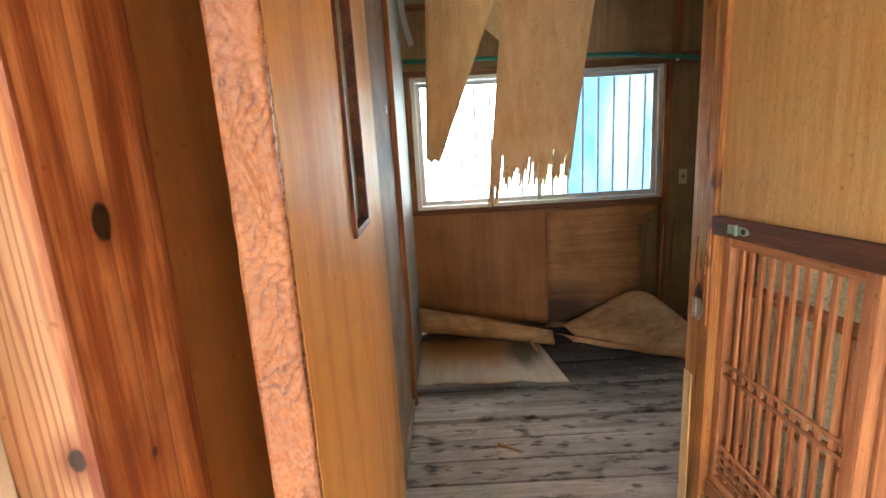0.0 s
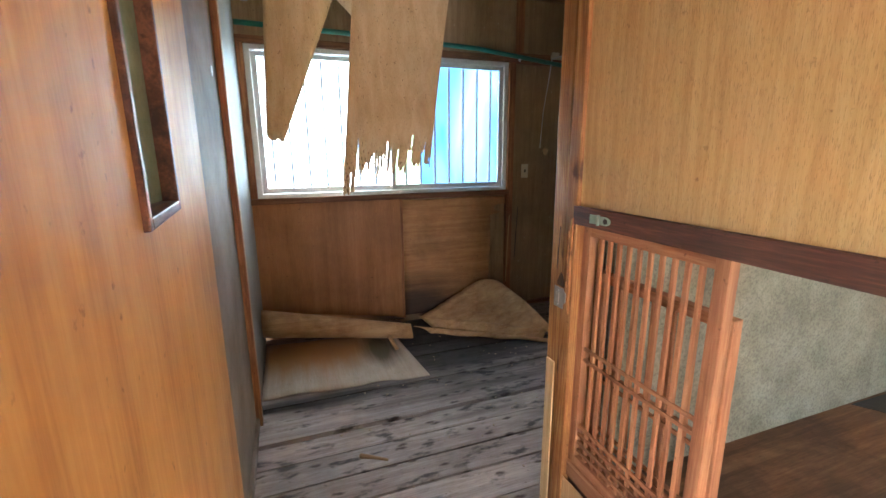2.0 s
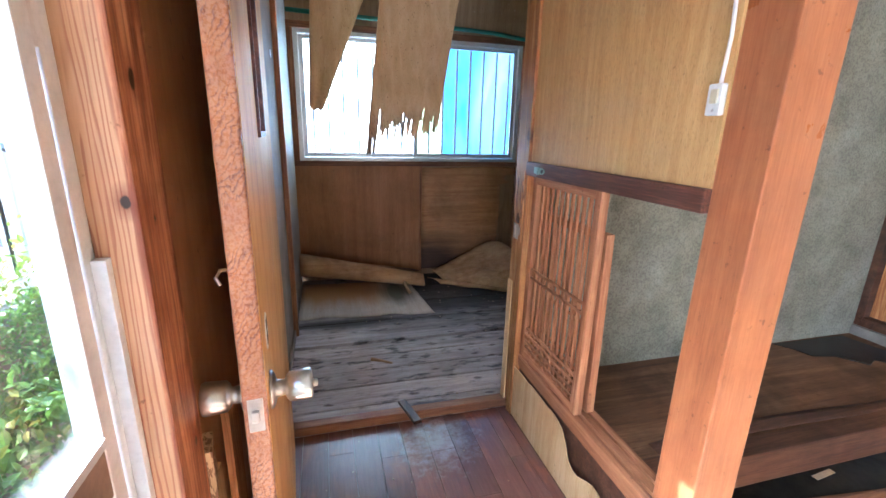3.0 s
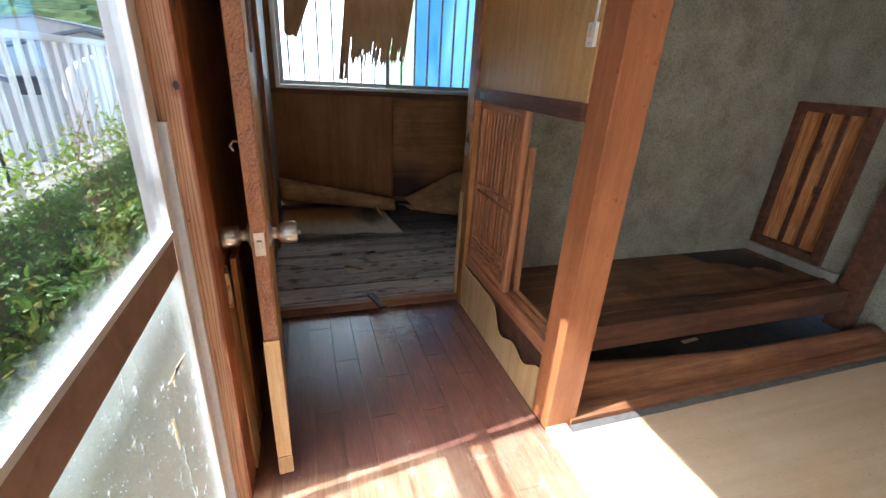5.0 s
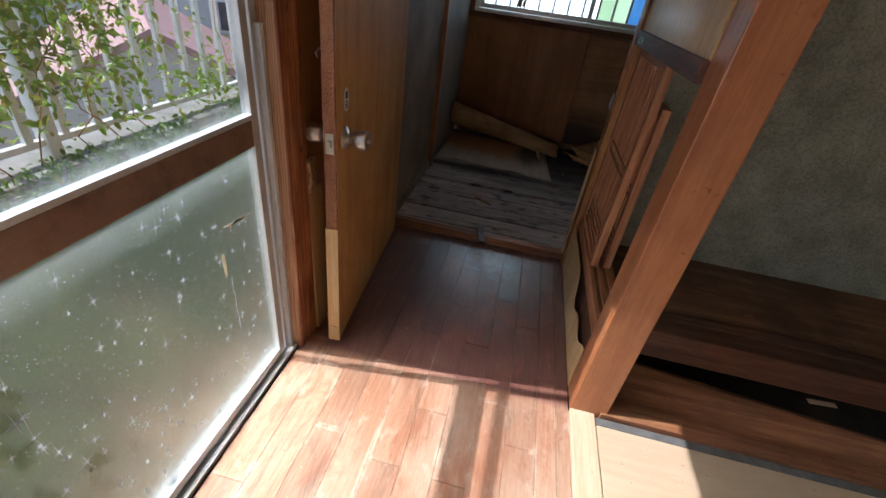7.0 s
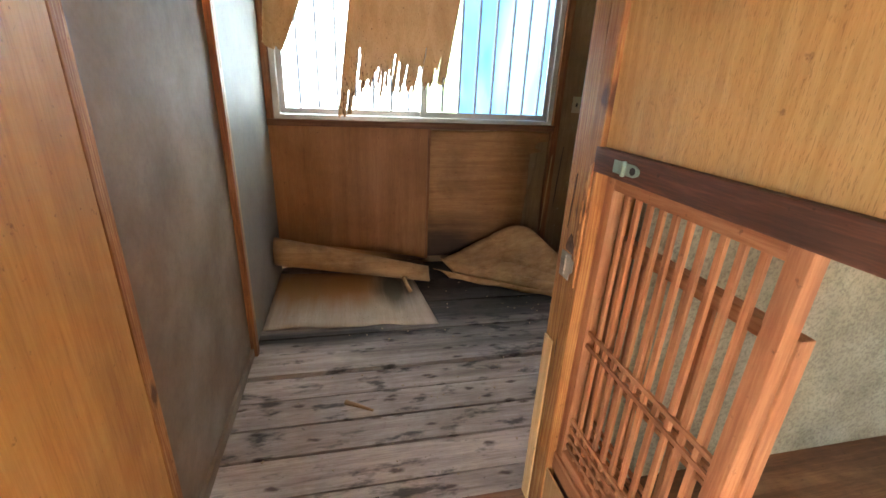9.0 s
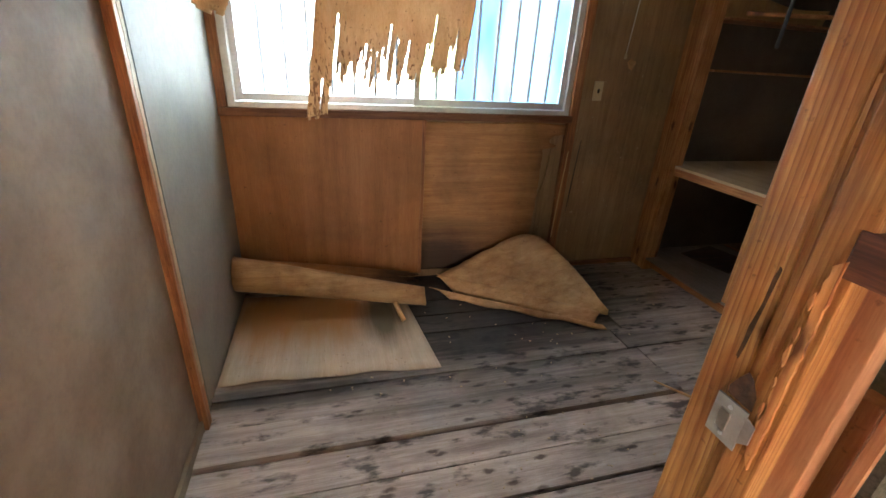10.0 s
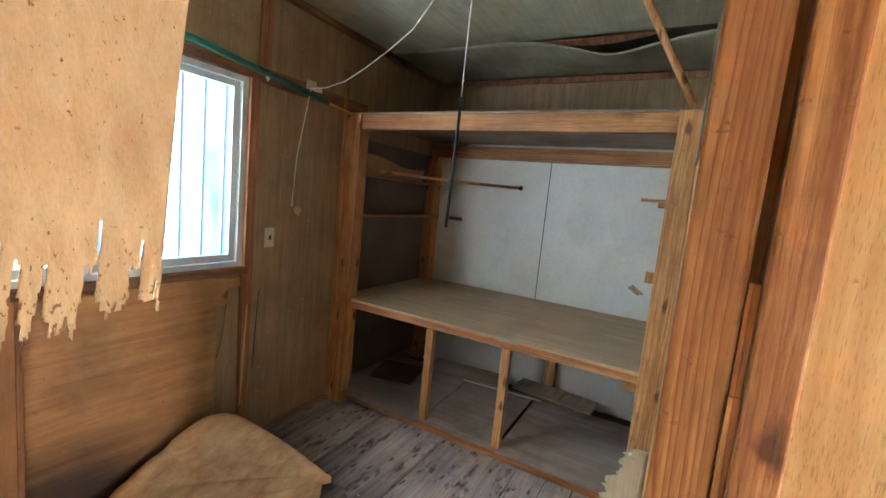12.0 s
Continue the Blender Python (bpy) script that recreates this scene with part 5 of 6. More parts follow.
part("plate", box(0.7355, 0.7385, 1.168, 1.212, 0.81, 0.874, 0.001), GALVANISED, strike)
part("lip", box(0.7325, 0.7355, 1.185, 1.20, 0.828, 0.858, 0.001), STEEL, strike)
part("wing", prism([(1.168, 0.825), (1.155, 0.835), (1.155, 0.862), (1.168, 0.868)], "x", 0.7355, 0.7375), GALVANISED, strike)
for z in (0.82, 0.864):
    part("screw", lathe(((0, 0.0035), (0.0012, 0.003)), (0.7356, 1.19, z), (-1, 0, 0), sides=10), ALU, strike)
MORTISE = mottled("charred_and_hollow_wood", (0.045, 0.022, 0.012), (0.12, 0.055, 0.026), 60, 0.9, (0.02, 0.014, 0.01), 0.6, 40, 200, 0.6)
# thin dark sheet before the jamb, its colour gives the mortise's shaded hollow
solid("jamb_mortise", prism([(1.168, 0.876), (1.203, 0.878), (1.204, 0.890), (1.197, 0.906), (1.188, 0.922), (1.180, 0.917), (1.169, 0.897)], "x", 0.739, 0.7395), MORTISE, "dark sheet drawn as the chiselled mortise above the strike plate", "mortise", kind="structure")
solid("jamb_scar", prism([(1.2075, 0.928), (1.211, 0.932), (1.2095, 0.955), (1.210, 0.975), (1.2055, 1.01), (1.2050, 1.045), (1.2025, 1.062), (1.1995, 1.058), (1.2005, 1.03), (1.2030, 0.99), (1.2050, 0.95)], "x", 0.7385, 0.7395), MORTISE, "dark charred scar in the jamb", "scar", kind="structure")
solid("jamb_bare_wood", prism([(1.1995, 1.06), (1.2025, 1.062), (1.205, 1.092), (1.2015, 1.085)], "x", 0.738, 0.739), STUD, "bare chip of wood above the charred scar", "scar", kind="structure")
ragged_rng = random.Random(17)
chip = [(1.1455 + ragged_rng.uniform(0, 0.002), 0.80 + 0.0098 * k) for k in range(31)]
chip += [(1.1515 + 0.007 * (0.5 + 0.5 * noise.noise(Vector((k * 0.37, 2.0, 5.0)))) + ragged_rng.uniform(0, 0.003), 0.80 + 0.0098 * k) for k in range(29, 1, -1)]
solid("jamb_splinter", prism(chip, "x", 0.7395, 0.7437), STUD, "bare chipped wood along the jamb", "scar", kind="structure")
for z0, tall in ((0.955, 0.03), (0.99, 0.018), (1.03, 0.022), (0.925, 0.014), (0.88, 0.02)):
    solid("wood_splinter", prism([(1.158, z0), (1.1625, z0 + tall * 0.5), (1.159, z0 + tall), (1.157, z0 + tall * 0.4)], "x", 0.7365, 0.7395), STUD, "raw splinter standing off the jamb", "splinter", "splinters of the jamb", kind="structure")
pswitch = thing("wall_switch", (0.75, 0.345, 1.31), "white surface wall switch with cable", "switch")
part("housing", box(0.744, 0.757, 0.3215, 0.356, 1.272, 1.333, 0.003), WHITEPLASTIC, pswitch)
part("rocker", box(0.7405, 0.745, 0.329, 0.346, 1.295, 1.322, 0.0015), IVORY, pswitch)
part("screw", lathe(((0, 0.003), (0.001, 0.003)), (0.744, 0.337, 1.282), (-1, 0, 0), sides=10), STEEL, pswitch)
part("cable", tube([(0.751, 0.335, 1.333), (0.752, 0.331, 1.42), (0.751, 0.336, 1.5), (0.752, 0.33, 1.7), (0.752, 0.332, CEIL)], 0.004, sides=8), WHITEPLASTIC, pswitch)
solid("wood_block", box(0.275, 0.31, 1.10, 1.285, 0.0425, 0.058, 0.003, turn=about((0.29, 1.2, 0.05), -5, 0, 12)), DARKRAIL, "dark broken wooden latch piece on the step", "wood scrap")

# frosted stars on the glass
star_mat = sheeting("etched_star", (0.72, 0.76, 0.76), 0.1)
rng_star = random.Random(12)


def stars(y0, y1, x, count, holder):
    """Etched stars with eight tapering rays of uneven length, and a spray of small dots between them."""
    bm = bmesh.new()
    for k in range(count):
        y, z = rng_star.uniform(y0, y1), rng_star.uniform(0.07, 0.77)
        size = rng_star.choice((0.030, 0.022, 0.022, 0.015, 0.015, 0.010))
        spin = rng_star.uniform(-0.2, 0.2)
        c = Vector((x + 0.0024, y, z))
        for i in range(8):
            a = math.pi * i / 4 + spin
            r = size * (1.0 if i % 4 == 2 else 0.72 if i % 2 == 0 else 0.42) * rng_star.uniform(0.8, 1.1)
            way, off = Vector((0, math.cos(a), math.sin(a))), Vector((0, -math.sin(a), math.cos(a))) * 0.0009
            bm.faces.new([bm.verts.new(p) for p in (c - way * 0.001, c + way * r * 0.12 + off, c + way * r, c + way * r * 0.12 - off)])
    for k in range(count * 9):
        c = Vector((x + 0.0024, rng_star.uniform(y0, y1), rng_star.uniform(0.06, 0.775)))
        q = rng_star.uniform(0.0006, 0.0017)
        bm.faces.new([bm.verts.new(c + Vector((0, q * math.cos(a), q * math.sin(a)))) for a in (0, 1.05, 2.1, 3.14, 4.19, 5.24)])
    ob = part("etched_stars", bm, star_mat, holder, "etched star pattern")
    ob["kind"] = "stuff"
    ob.visible_shadow = False


stars(-0.685, 0.11, -0.29, 130, front_low)
stars(-1.62, -0.75, -0.322, 90, back_low)
TAPE = sheeting("pale_tape", (0.80, 0.72, 0.55), 0.35)
tape = thing("tape_scrap", (-0.287, -0.05, 0.5), "torn pale tape scraps on the frosted glass", "tape")
part("strip", prism([(-0.056, 0.56), (-0.047, 0.558), (-0.046, 0.52), (-0.049, 0.49), (-0.055, 0.486), (-0.058, 0.525)], "x", -0.2876, -0.2866), TAPE, tape)
part("strip", prism([(-0.035, 0.628), (0.085, 0.612), (0.02, 0.625), (0.06, 0.607), (0.0, 0.619), (-0.01, 0.600), (-0.008, 0.617)], "x", -0.2876, -0.2866), TAPE, tape)
for k in range(5):
    z0 = 0.30 + 0.035 * k
    part("streak", prism([(-0.038 + 0.006 * (k % 2), z0), (-0.036 + 0.006 * (k % 2), z0), (-0.040 + 0.006 * ((k + 1) % 2), z0 + 0.034), (-0.0415 + 0.006 * ((k + 1) % 2), z0 + 0.034)], "x", -0.2876, -0.287), star_mat, tape, "dried pale drip")

# ---- small things of the room ----
switch = thing("wall_switch", (1.845, 3.28, 1.13), "ivory wall switch plate with a dark rocker", "switch")
part("plate", box(1.815, 1.875, 3.276, 3.285, 1.075, 1.185, 0.003), IVORY, switch)
part("rocker", box(1.838, 1.852, 3.272, 3.276, 1.118, 1.142, 0.001), BLACK, switch)
pipe = thing("green_pipe", (0.9, 3.2, 2.0), "green coated pipe slung over the window", "pipe")
part("tube", tube([(-0.24, 3.21, 2.06), (0.5, 3.2, 2.045), (1.37, 3.2, 2.02), (2.15, 3.2, 1.942)], 0.016, sides=12), GREENPIPE, pipe)
part("end_rod", tube([(2.14, 3.2, 1.943), (2.39, 3.2, 1.92)], 0.009, sides=8), STUD_Y, pipe, "thin wooden end rod")
solid("rag_knot", lathe(((0, 0.004), (0.01, 0.011), (0.02, 0.006), (0.035, 0.012), (0.05, 0.003)), (1.72, 3.2, 2.0), (0.1, 0, -1), sides=7), WHITEPLASTIC, "white rag knotted on the green pipe", "rag")
cord = thing("electric_flex", (2.0, 3.2, 2.4), "thin white electric flex strung from ceiling to pipe", "electric flex")
pts = [(2.157, 2.514, CEIL), (2.20, 2.66, 2.33), (2.20, 2.80, 2.24), (2.18, 2.95, 2.14), (2.14, 3.06, 2.06), (2.08, 3.15, 2.01), (2.0, 3.185, 1.985)]
part("line", tube(pts, 0.0035, sides=6), WHITEPLASTIC, cord)
part("drop", tube([(2.0, 3.185, 1.985), (1.995, 3.22, 1.8), (1.975, 3.24, 1.6), (1.965, 3.25, 1.34)], 0.003, sides=6), WHITEPLASTIC, cord)
part("plug", lathe(((0, 0.004), (0.01, 0.008), (0.03, 0.008), (0.034, 0.004)), (1.965, 3.25, 1.345), (0, 0, -1), sides=10), IVORY, cord)
pull = thing("black_pull_cord", (1.6, 2.015, CEIL), "pull cord with a dark sleeve hanging from the ceiling", "pull cord")
part("string", tube([(1.604, 2.005, CEIL), (1.602, 2.008, 2.1), (1.6, 2.01, 1.80)], 0.002, sides=6), WHITEPLASTIC, pull)
part("sleeve", tube([(1.6, 2.01, 1.81), (1.598, 2.012, 1.6), (1.594, 2.018, 1.34)], 0.0055, sides=8), BLACK, pull, "dark blue-black sleeve")
rose = thing("ceiling_rose", (2.10, 2.5, CEIL - 0.02), "old pale green ceiling fitting", "ceiling fitting")
part("base", lathe(((0, 0.05), (0.012, 0.048), (0.02, 0.03), (0.03, 0.02)), (1.98, 2.55, CEIL), (0, 0, -1)), GREENMETAL, rose)
solid("wooden_pole", tube([(2.443, 1.546, CEIL - 0.005), (2.45, 1.28, 1.952)], 0.017, sides=10), STUD, "thin wooden pole propped between closet and ceiling", "pole")


def sagging(u, v):
    """Ceiling over the closet, split along one edge and hanging there."""
    y = 1.16 + v * (3.285 - 1.16)
    drop = 0.11 * math.exp(-((y - 1.72) / 0.33) ** 2) + 0.018 * math.exp(-((y - 1.2) / 0.2) ** 2)
    return (2.815 + u * 0.755, y, CEIL + 0.001 - drop * (1 - u) ** 1.4 + 0.004 * math.sin(17 * y) * drop * 12 * (1 - u))


solid("loose_ceiling_board", sheet(sagging, 12, 60, 0.006), CEILING, "sagging ceiling board with a long dark split", "ceiling board", kind="structure")
solid("ceiling_splinter", sheet(lambda u, v: (2.82 + 0.05 * u * math.sin(math.pi * v), 1.45 + 0.75 * v, CEIL - 0.012 - 0.03 * u * math.sin(math.pi * v)), 4, 24, 0.004), TRIM_X, "raw torn edge of the split ceiling", "splinter", kind="structure")
solid("upper_wall_trim", box(3.545, 3.569, 1.24, 3.28, CEIL - 0.05, CEIL - 0.012, 0.002), TRIM_Z, "dark strip under the ceiling", "trim", kind="structure")
solid("amber_board_scrap", sheet(lambda u, v: (2.50 + 0.86 * u, 3.252 - 0.02 * v, 1.565 + v * (0.135 - 0.05 * u + 0.015 * math.sin(7 * u))), 24, 6, 0.004), TANPLY, "curved amber plywood scrap standing on the small shelf", "board")
solid("wall_spot", sheet(lambda u, v: (-0.2495 + 0.001, 2.05 + 0.028 * v * math.cos(6.283 * u), 1.585 + 0.019 * v * math.sin(6.283 * u)), 20, 2, 0.0015), WHITEPLASTIC, "white oval sticker on the wall board", "sticker")
solid("wall_stain", sheet(lambda u, v: (2.04 + (0.026 + 0.007 * math.sin(19 * u)) * v * math.cos(6.283 * u), 3.2835, 1.285 + (0.03 + 0.006 * math.sin(25 * u)) * v * math.sin(6.283 * u)), 26, 2, 0.001), TORN_X, "pale pinkish filler spot on the wall", "filler spot", kind="structure")
solid("ceiling_trim", box(-0.25, 3.54, 3.245, 3.285, CEIL - 0.035, CEIL - 0.001, 0.003), TRIM_X, "dark cornice strip", "trim", kind="structure")
solid("wall_upright", box(1.73, 1.80, 3.272, 3.286, 2.032, CEIL - 0.036, 0.002), TRIM_Z, "reddish upright on the upper wall", "trim", kind="structure")
solid("wall_upright", box(2.36, 2.40, 3.262, 3.286, 1.932, 2.2, 0.002), TRIM_Z, "brown upright over the closet post", "trim", kind="structure")
solid("paper_scrap", box(2.04, 2.16, 3.2605, 3.2655, 2.0, 2.03), IVORY, "torn yellowed paper label on the wall", "paper")
solid("paper_scrap", box(2.06, 2.12, 3.2675, 3.2845, 2.034, 2.055), IVORY, "torn yellowed paper label on the wall", "paper")
rod = thing("hanging_rod", (3.0, 2.8, 1.58), "thin wooden rod fixed to the closet back", "rod")
part("bar", tube([(2.60, 3.11, 1.585), (3.0, 2.95, 1.582), (3.545, 2.45, 1.585)], 0.012, sides=8), STUD_Y, rod)
part("socket", lathe(((0, 0.02), (0.006, 0.02), (0.01, 0.013), (0.025, 0.013)), (3.57, 2.43, 1.586), (-1, 0, 0), sides=12), BLACK, rod)
solid("name_plate", box(3.563, 3.57, 2.93, 3.06, 1.262, 1.292, 0.002), DARKRAIL, "small dark metal plate on the closet back", "plate")
solid("paper_flap", prism([(1.42, 0.90), (1.50, 0.955), (1.53, 0.93), (1.46, 0.885)], "x", 3.555, 3.5695), TORN, "small curled paper flap on the closet back", "paper")
bracket = thing("shelf_bracket", (2.44, 1.35, 1.49), "small wooden shelf cleat on the closet post", "bracket")
part("cleat", box(2.40, 2.46, 1.336, 1.44, 1.522, 1.536, 0.002), STUD_Y, bracket)
part("support", box(2.41, 2.45, 1.336, 1.365, 1.497, 1.521, 0.002), STUD_Y, bracket)
solid("shelf_bracket", box(2.40, 2.44, 1.336, 1.372, 1.145, 1.195, 0.002), STUD, "dark wooden cleat on the closet post", "bracket")
solid("shelf_bracket", box(2.395, 2.445, 1.31, 1.40, 0.615, 0.645, 0.003), STUD_Y, "wooden cleat under the shelf's end", "bracket")
solid("green_paint_smear", box(2.4165, 2.4185, 1.93, 2.06, 0.692, 0.706), GREENMETAL, "green paint smear on the shelf edge", "smear")
for cx, cy, a in ((3.27, 2.62, 4), (3.33, 1.90, -5)):
    heap = thing("patterned_mat", (cx, cy, 0.07), "old patterned floor mat of small blocks", "floor mat", "mats in the closet")
    part("backing", box(cx - 0.12, cx + 0.12, cy - 0.30, cy + 0.30, 0.064, 0.072, 0.002, turn=about((cx, cy, 0.07), 0, 0, a)), CLOSETFLOOR, heap)
    bm = bmesh.new()
    for i in range(4):
        for j in range(10):
            x0, y0 = cx - 0.115 + i * 0.058, cy - 0.295 + j * 0.059
            box(x0, x0 + 0.053, y0, y0 + 0.054, 0.072, 0.077, bm=bm)
    bm.transform(about((cx, cy, 0.07), 0, 0, a))
    part("block_pattern", bm, SHELF, heap)["kind"] = "stuff"
solid("dark_board_scrap", box(2.75, 3.10, 2.86, 3.2, 0.0545, 0.060, 0.001, turn=about((2.9, 3.0, 0.06), 0, 0, 14)), DARK_X, "dark square board lying in the closet", "board")
solid("white_strip", box(3.14, 3.16, 1.95, 2.55, 0.064, 0.068, turn=about((3.15, 2.2, 0.06), 0, 0, 5)), WHITEPLASTIC, "thin white strip lying in the closet", "strip")
solid("board_strip", tube([(1.63, 2.10, ROOM_FLOOR + 0.006), (1.69, 2.01, ROOM_FLOOR + 0.012), (1.78, 1.91, ROOM_FLOOR + 0.006)], 0.006, sides=6), TORN_X, "pale splinter lying on the planks", "splinter")
solid("twig", tube([(0.19, 1.805, ROOM_FLOOR + 0.012), (0.24, 1.775, ROOM_FLOOR + 0.014), (0.30, 1.742, ROOM_FLOOR + 0.009)], 0.011, sides=6, tip=0.005), TORN_X, "short splintered stick on the planks", "stick")


def ragged(u, v):
    reach = 0.035 + 0.045 * math.sin(math.pi * (1 - u) ** 1.5) + 0.007 * math.sin(23 * u) + 0.005 * math.sin(61 * u) + 0.004 * math.sin(140 * u)
    return (0.866 + 0.5 * v * reach, 1.2585 + 0.75 * v * reach, 0.965 + 0.15 * u - 0.35 * v * reach)


solid("torn_wall_paper", sheet(ragged, 40, 6, 0.003), OLDBOARD, "torn board edge with ragged paper", "torn board")
rng_c = random.Random(33)
crumbs = bmesh.new()
for k in range(170):
    x, y = rng_c.uniform(-0.2, 2.3), rng_c.uniform(1.3, 2.9)
    s = rng_c.uniform(0.0015, 0.005)
    box(-s, s, -s * 0.6, s * 0.6, 0, s * 0.8, bm=crumbs, turn=pose(x, y, ROOM_FLOOR + 0.002, 0, 0, rng_c.uniform(0, 180)))
for k in range(90):
    x, y = rng_c.uniform(-0.2, 0.72), rng_c.uniform(-1.4, 1.15)
    s = rng_c.uniform(0.001, 0.0035)
    box(-s, s, -s * 0.6, s * 0.6, 0, s * 0.6, bm=crumbs, turn=pose(x, y, 0.0005, 0, 0, rng_c.uniform(0, 180)))
solid("floor_crumbs", crumbs, SHELF, "plaster crumbs and splinters scattered on the floors", "debris", kind="stuff")

# ---- outside ----
solid("ground", box(-400, 400, -400, 400, -4.2, -4.0), CONCRETE, "ground reaching the horizon", "ground", kind="structure")
solid("bank", prism(((-0.36, -0.25), (-0.9, -0.3), (-1.3, -0.28), (-1.5, -0.2), (-1.7, 0.12), (-1.76, 0.15), (-1.76, -4.0), (-0.36, -4.0)), "y", -5, 12), SOIL, "earth bank beside the house", "ground", kind="structure")
solid("kerb_wall", box(-2.05, -1.74, -5, 12, -4.0, 0.2, 0.012), CONCRETE, "mossy concrete kerb wall under the fence", "wall", kind="structure")
solid("side_ground", box(-0.36, 4.5, 3.42, 9, -4.0, -0.25), EARTH, "earth strip behind the house", "ground", kind="structure")

fence = thing("picket_fence", (-1.9, 3, 0.2), "white-painted metal picket fence with a top rail", "fence")
part("top_rail", box(-1.925, -1.875, -3, 11, 1.235, 1.285, 0.006), FENCEPAINT, fence)
part("bottom_rail", box(-1.92, -1.88, -3, 11, 0.27, 0.30, 0.004), FENCEPAINT, fence)
y = -3.0
while y < 11:
    part("picket", box(-1.915, -1.885, y, y + 0.038, 0.30, 1.235, 0.003), FENCEPAINT, fence)
    y += 0.185
for y in (-1.2, 0.75, 2.7, 4.65, 6.6, 8.55):
    part("post", box(-1.935, -1.865, y + 0.035, y + 0.098, 0.2, 1.235, 0.004), FENCEPAINT, fence)

airer = thing("clothes_pole", (-0.963, -0.822, 1.73), "grey clothes pole slung under the eave outside the veranda", "clothes pole")
part("bar", tube([(-0.985, -2.3, 1.73), (-0.955, -0.6, 1.73), (-0.92, 0.55, 1.73)], 0.016, sides=12), ALU, airer)
part("hanger", tube([(-0.955, -0.83, 1.70), (-0.963, -0.822, 1.73), (-0.98, -0.775, 2.0), (-0.86, -0.74, 2.3), (-0.335, -0.74, 2.3)], 0.012, sides=10), ALU, airer)
part("hook", tube([(-0.99, -0.83, 1.75), (-1.0, -0.828, 1.72), (-0.98, -0.826, 1.70), (-0.945, -0.826, 1.70), (-0.93, -0.828, 1.74)], 0.012, sides=8), ALU, airer)


def leaves(name, count, where, size, material, seed, label, category):
    """A cloud of small folded leaves."""
    rng = random.Random(seed)
    verts, faces = [], []
    for k in range(count):
        c = Vector(where(rng))
        m = Matrix.Rotation(rng.uniform(0, 6.3), 3, "Z") @ Matrix.Rotation(rng.gauss(0, 0.8), 3, "X") @ Matrix.Rotation(rng.gauss(0, 0.5), 3, "Y")
        s = size * rng.uniform(0.5, 1.4)
        n = len(verts)
        for p in ((0, -1, 0), (0.55, -0.25, 0.18), (0.42, 0.45, 0.14), (0, 1.1, -0.12), (-0.42, 0.45, 0.14), (-0.55, -0.25, 0.18)):
            verts.append(c + s * (m @ Vector(p)))
        faces += [(n, n + 1, n + 2, n + 3), (n, n + 3, n + 4, n + 5)]
    me = bpy.data.meshes.new(name)
    me.from_pydata(verts, [], faces)
    me.materials.append(material)
    ob = tagged(new(name, me), label, category, kind="stuff")
    return ob


def on_bank(rng):
    while True:
        y, s = rng.uniform(-2.2, 6.5), rng.random()
        x, z = (-1.30 - 0.46 * s, -0.28 + 0.50 * s ** 0.8)
        if noise.noise(Vector((x * 2, y * 1.1, 4))) > -0.35:
            return (x + rng.uniform(-0.03, 0.05), y, z + rng.uniform(-0.02, 0.06))


def vine(rng):
    clump = rng.choice(((-1.82, 0.8, 0.95), (-1.82, 1.05, 0.78), (-1.80, 0.7, 0.62), (-1.82, 1.15, 0.5), (-1.84, 0.92, 1.12), (-1.80, 0.55, 0.85), (-1.82, 1.3, 0.95), (-1.84, -0.3, 0.8), (-1.8, 3.4, 0.36), (-1.8, 4.4, 0.4), (-1.8, 2.6, 0.36), (-1.8, 5.4, 0.45), (-1.84, 1.9, 0.42)))
    return (clump[0] + rng.gauss(0, 0.06), clump[1] + rng.gauss(0, 0.2), max(0.2, clump[2] + rng.gauss(0, 0.13)))


def shrub(rng):
    a, r = rng.uniform(0, 6.3), rng.random() ** 0.4
    c = rng.choice(((-1.3, 1.9, -0.05), (-1.35, 2.9, 0.05), (-1.3, 4.0, 0.1), (-1.25, 0.9, -0.15), (-1.15, -1.2, -0.1), (-1.2, -0.2, -0.12), (-1.1, -1.9, 0.0)))
    return (c[0] + 0.2 * r * math.cos(a), c[1] + 0.5 * r * math.sin(a), c[2] + rng.uniform(-0.2, 0.2) * r)


def bough(rng):
    c = rng.choice(((-1.2, -0.95, 1.5), (-1.25, -1.05, 1.75), (-1.3, -0.90, 1.3), (-1.15, -1.2, 1.2), (-1.2, -1.3, 1.45), (-1.1, -1.45, 1.1), (-1.25, -1.2, 1.65), (-1.3, -1.1, 1.4), (-1.2, -1.55, 1.7), (-1.3, -1.2, 1.15), (-1.15, -1.7, 1.35), (-1.3, -0.82, 1.15)))
    return (c[0] + rng.gauss(0, 0.1), c[1] + rng.gauss(0, 0.13), c[2] + rng.gauss(0, 0.09))


leaves("ivy", 26000, on_bank, 0.016, LEAF, 1, "dense small green ivy on the kerb bank", "ivy")
leaves("fence_vine", 1800, vine, 0.026, LEAF_LIME, 2, "green vine climbing the white fence", "vine")
leaves("fence_vine", 1500, vine, 0.022, LEAF_YELLOW, 5, "yellowing vine leaves on the white fence", "vine")
leaves("garden_shrub", 3600, shrub, 0.03, LEAF, 3, "leafy green weeds along the bank", "shrub")
leaves("garden_shrub", 500, shrub, 0.028, LEAF_YELLOW, 7, "yellow-green weeds along the bank", "shrub")
def bush(rng):
    a, e, q = rng.uniform(0, 6.3), rng.uniform(-1, 1), rng.random() ** 0.35
    return (-1.02 + 0.27 * q * math.cos(a), -1.4 + 0.62 * q * math.sin(a), 0.2 + 0.55 * q * e)


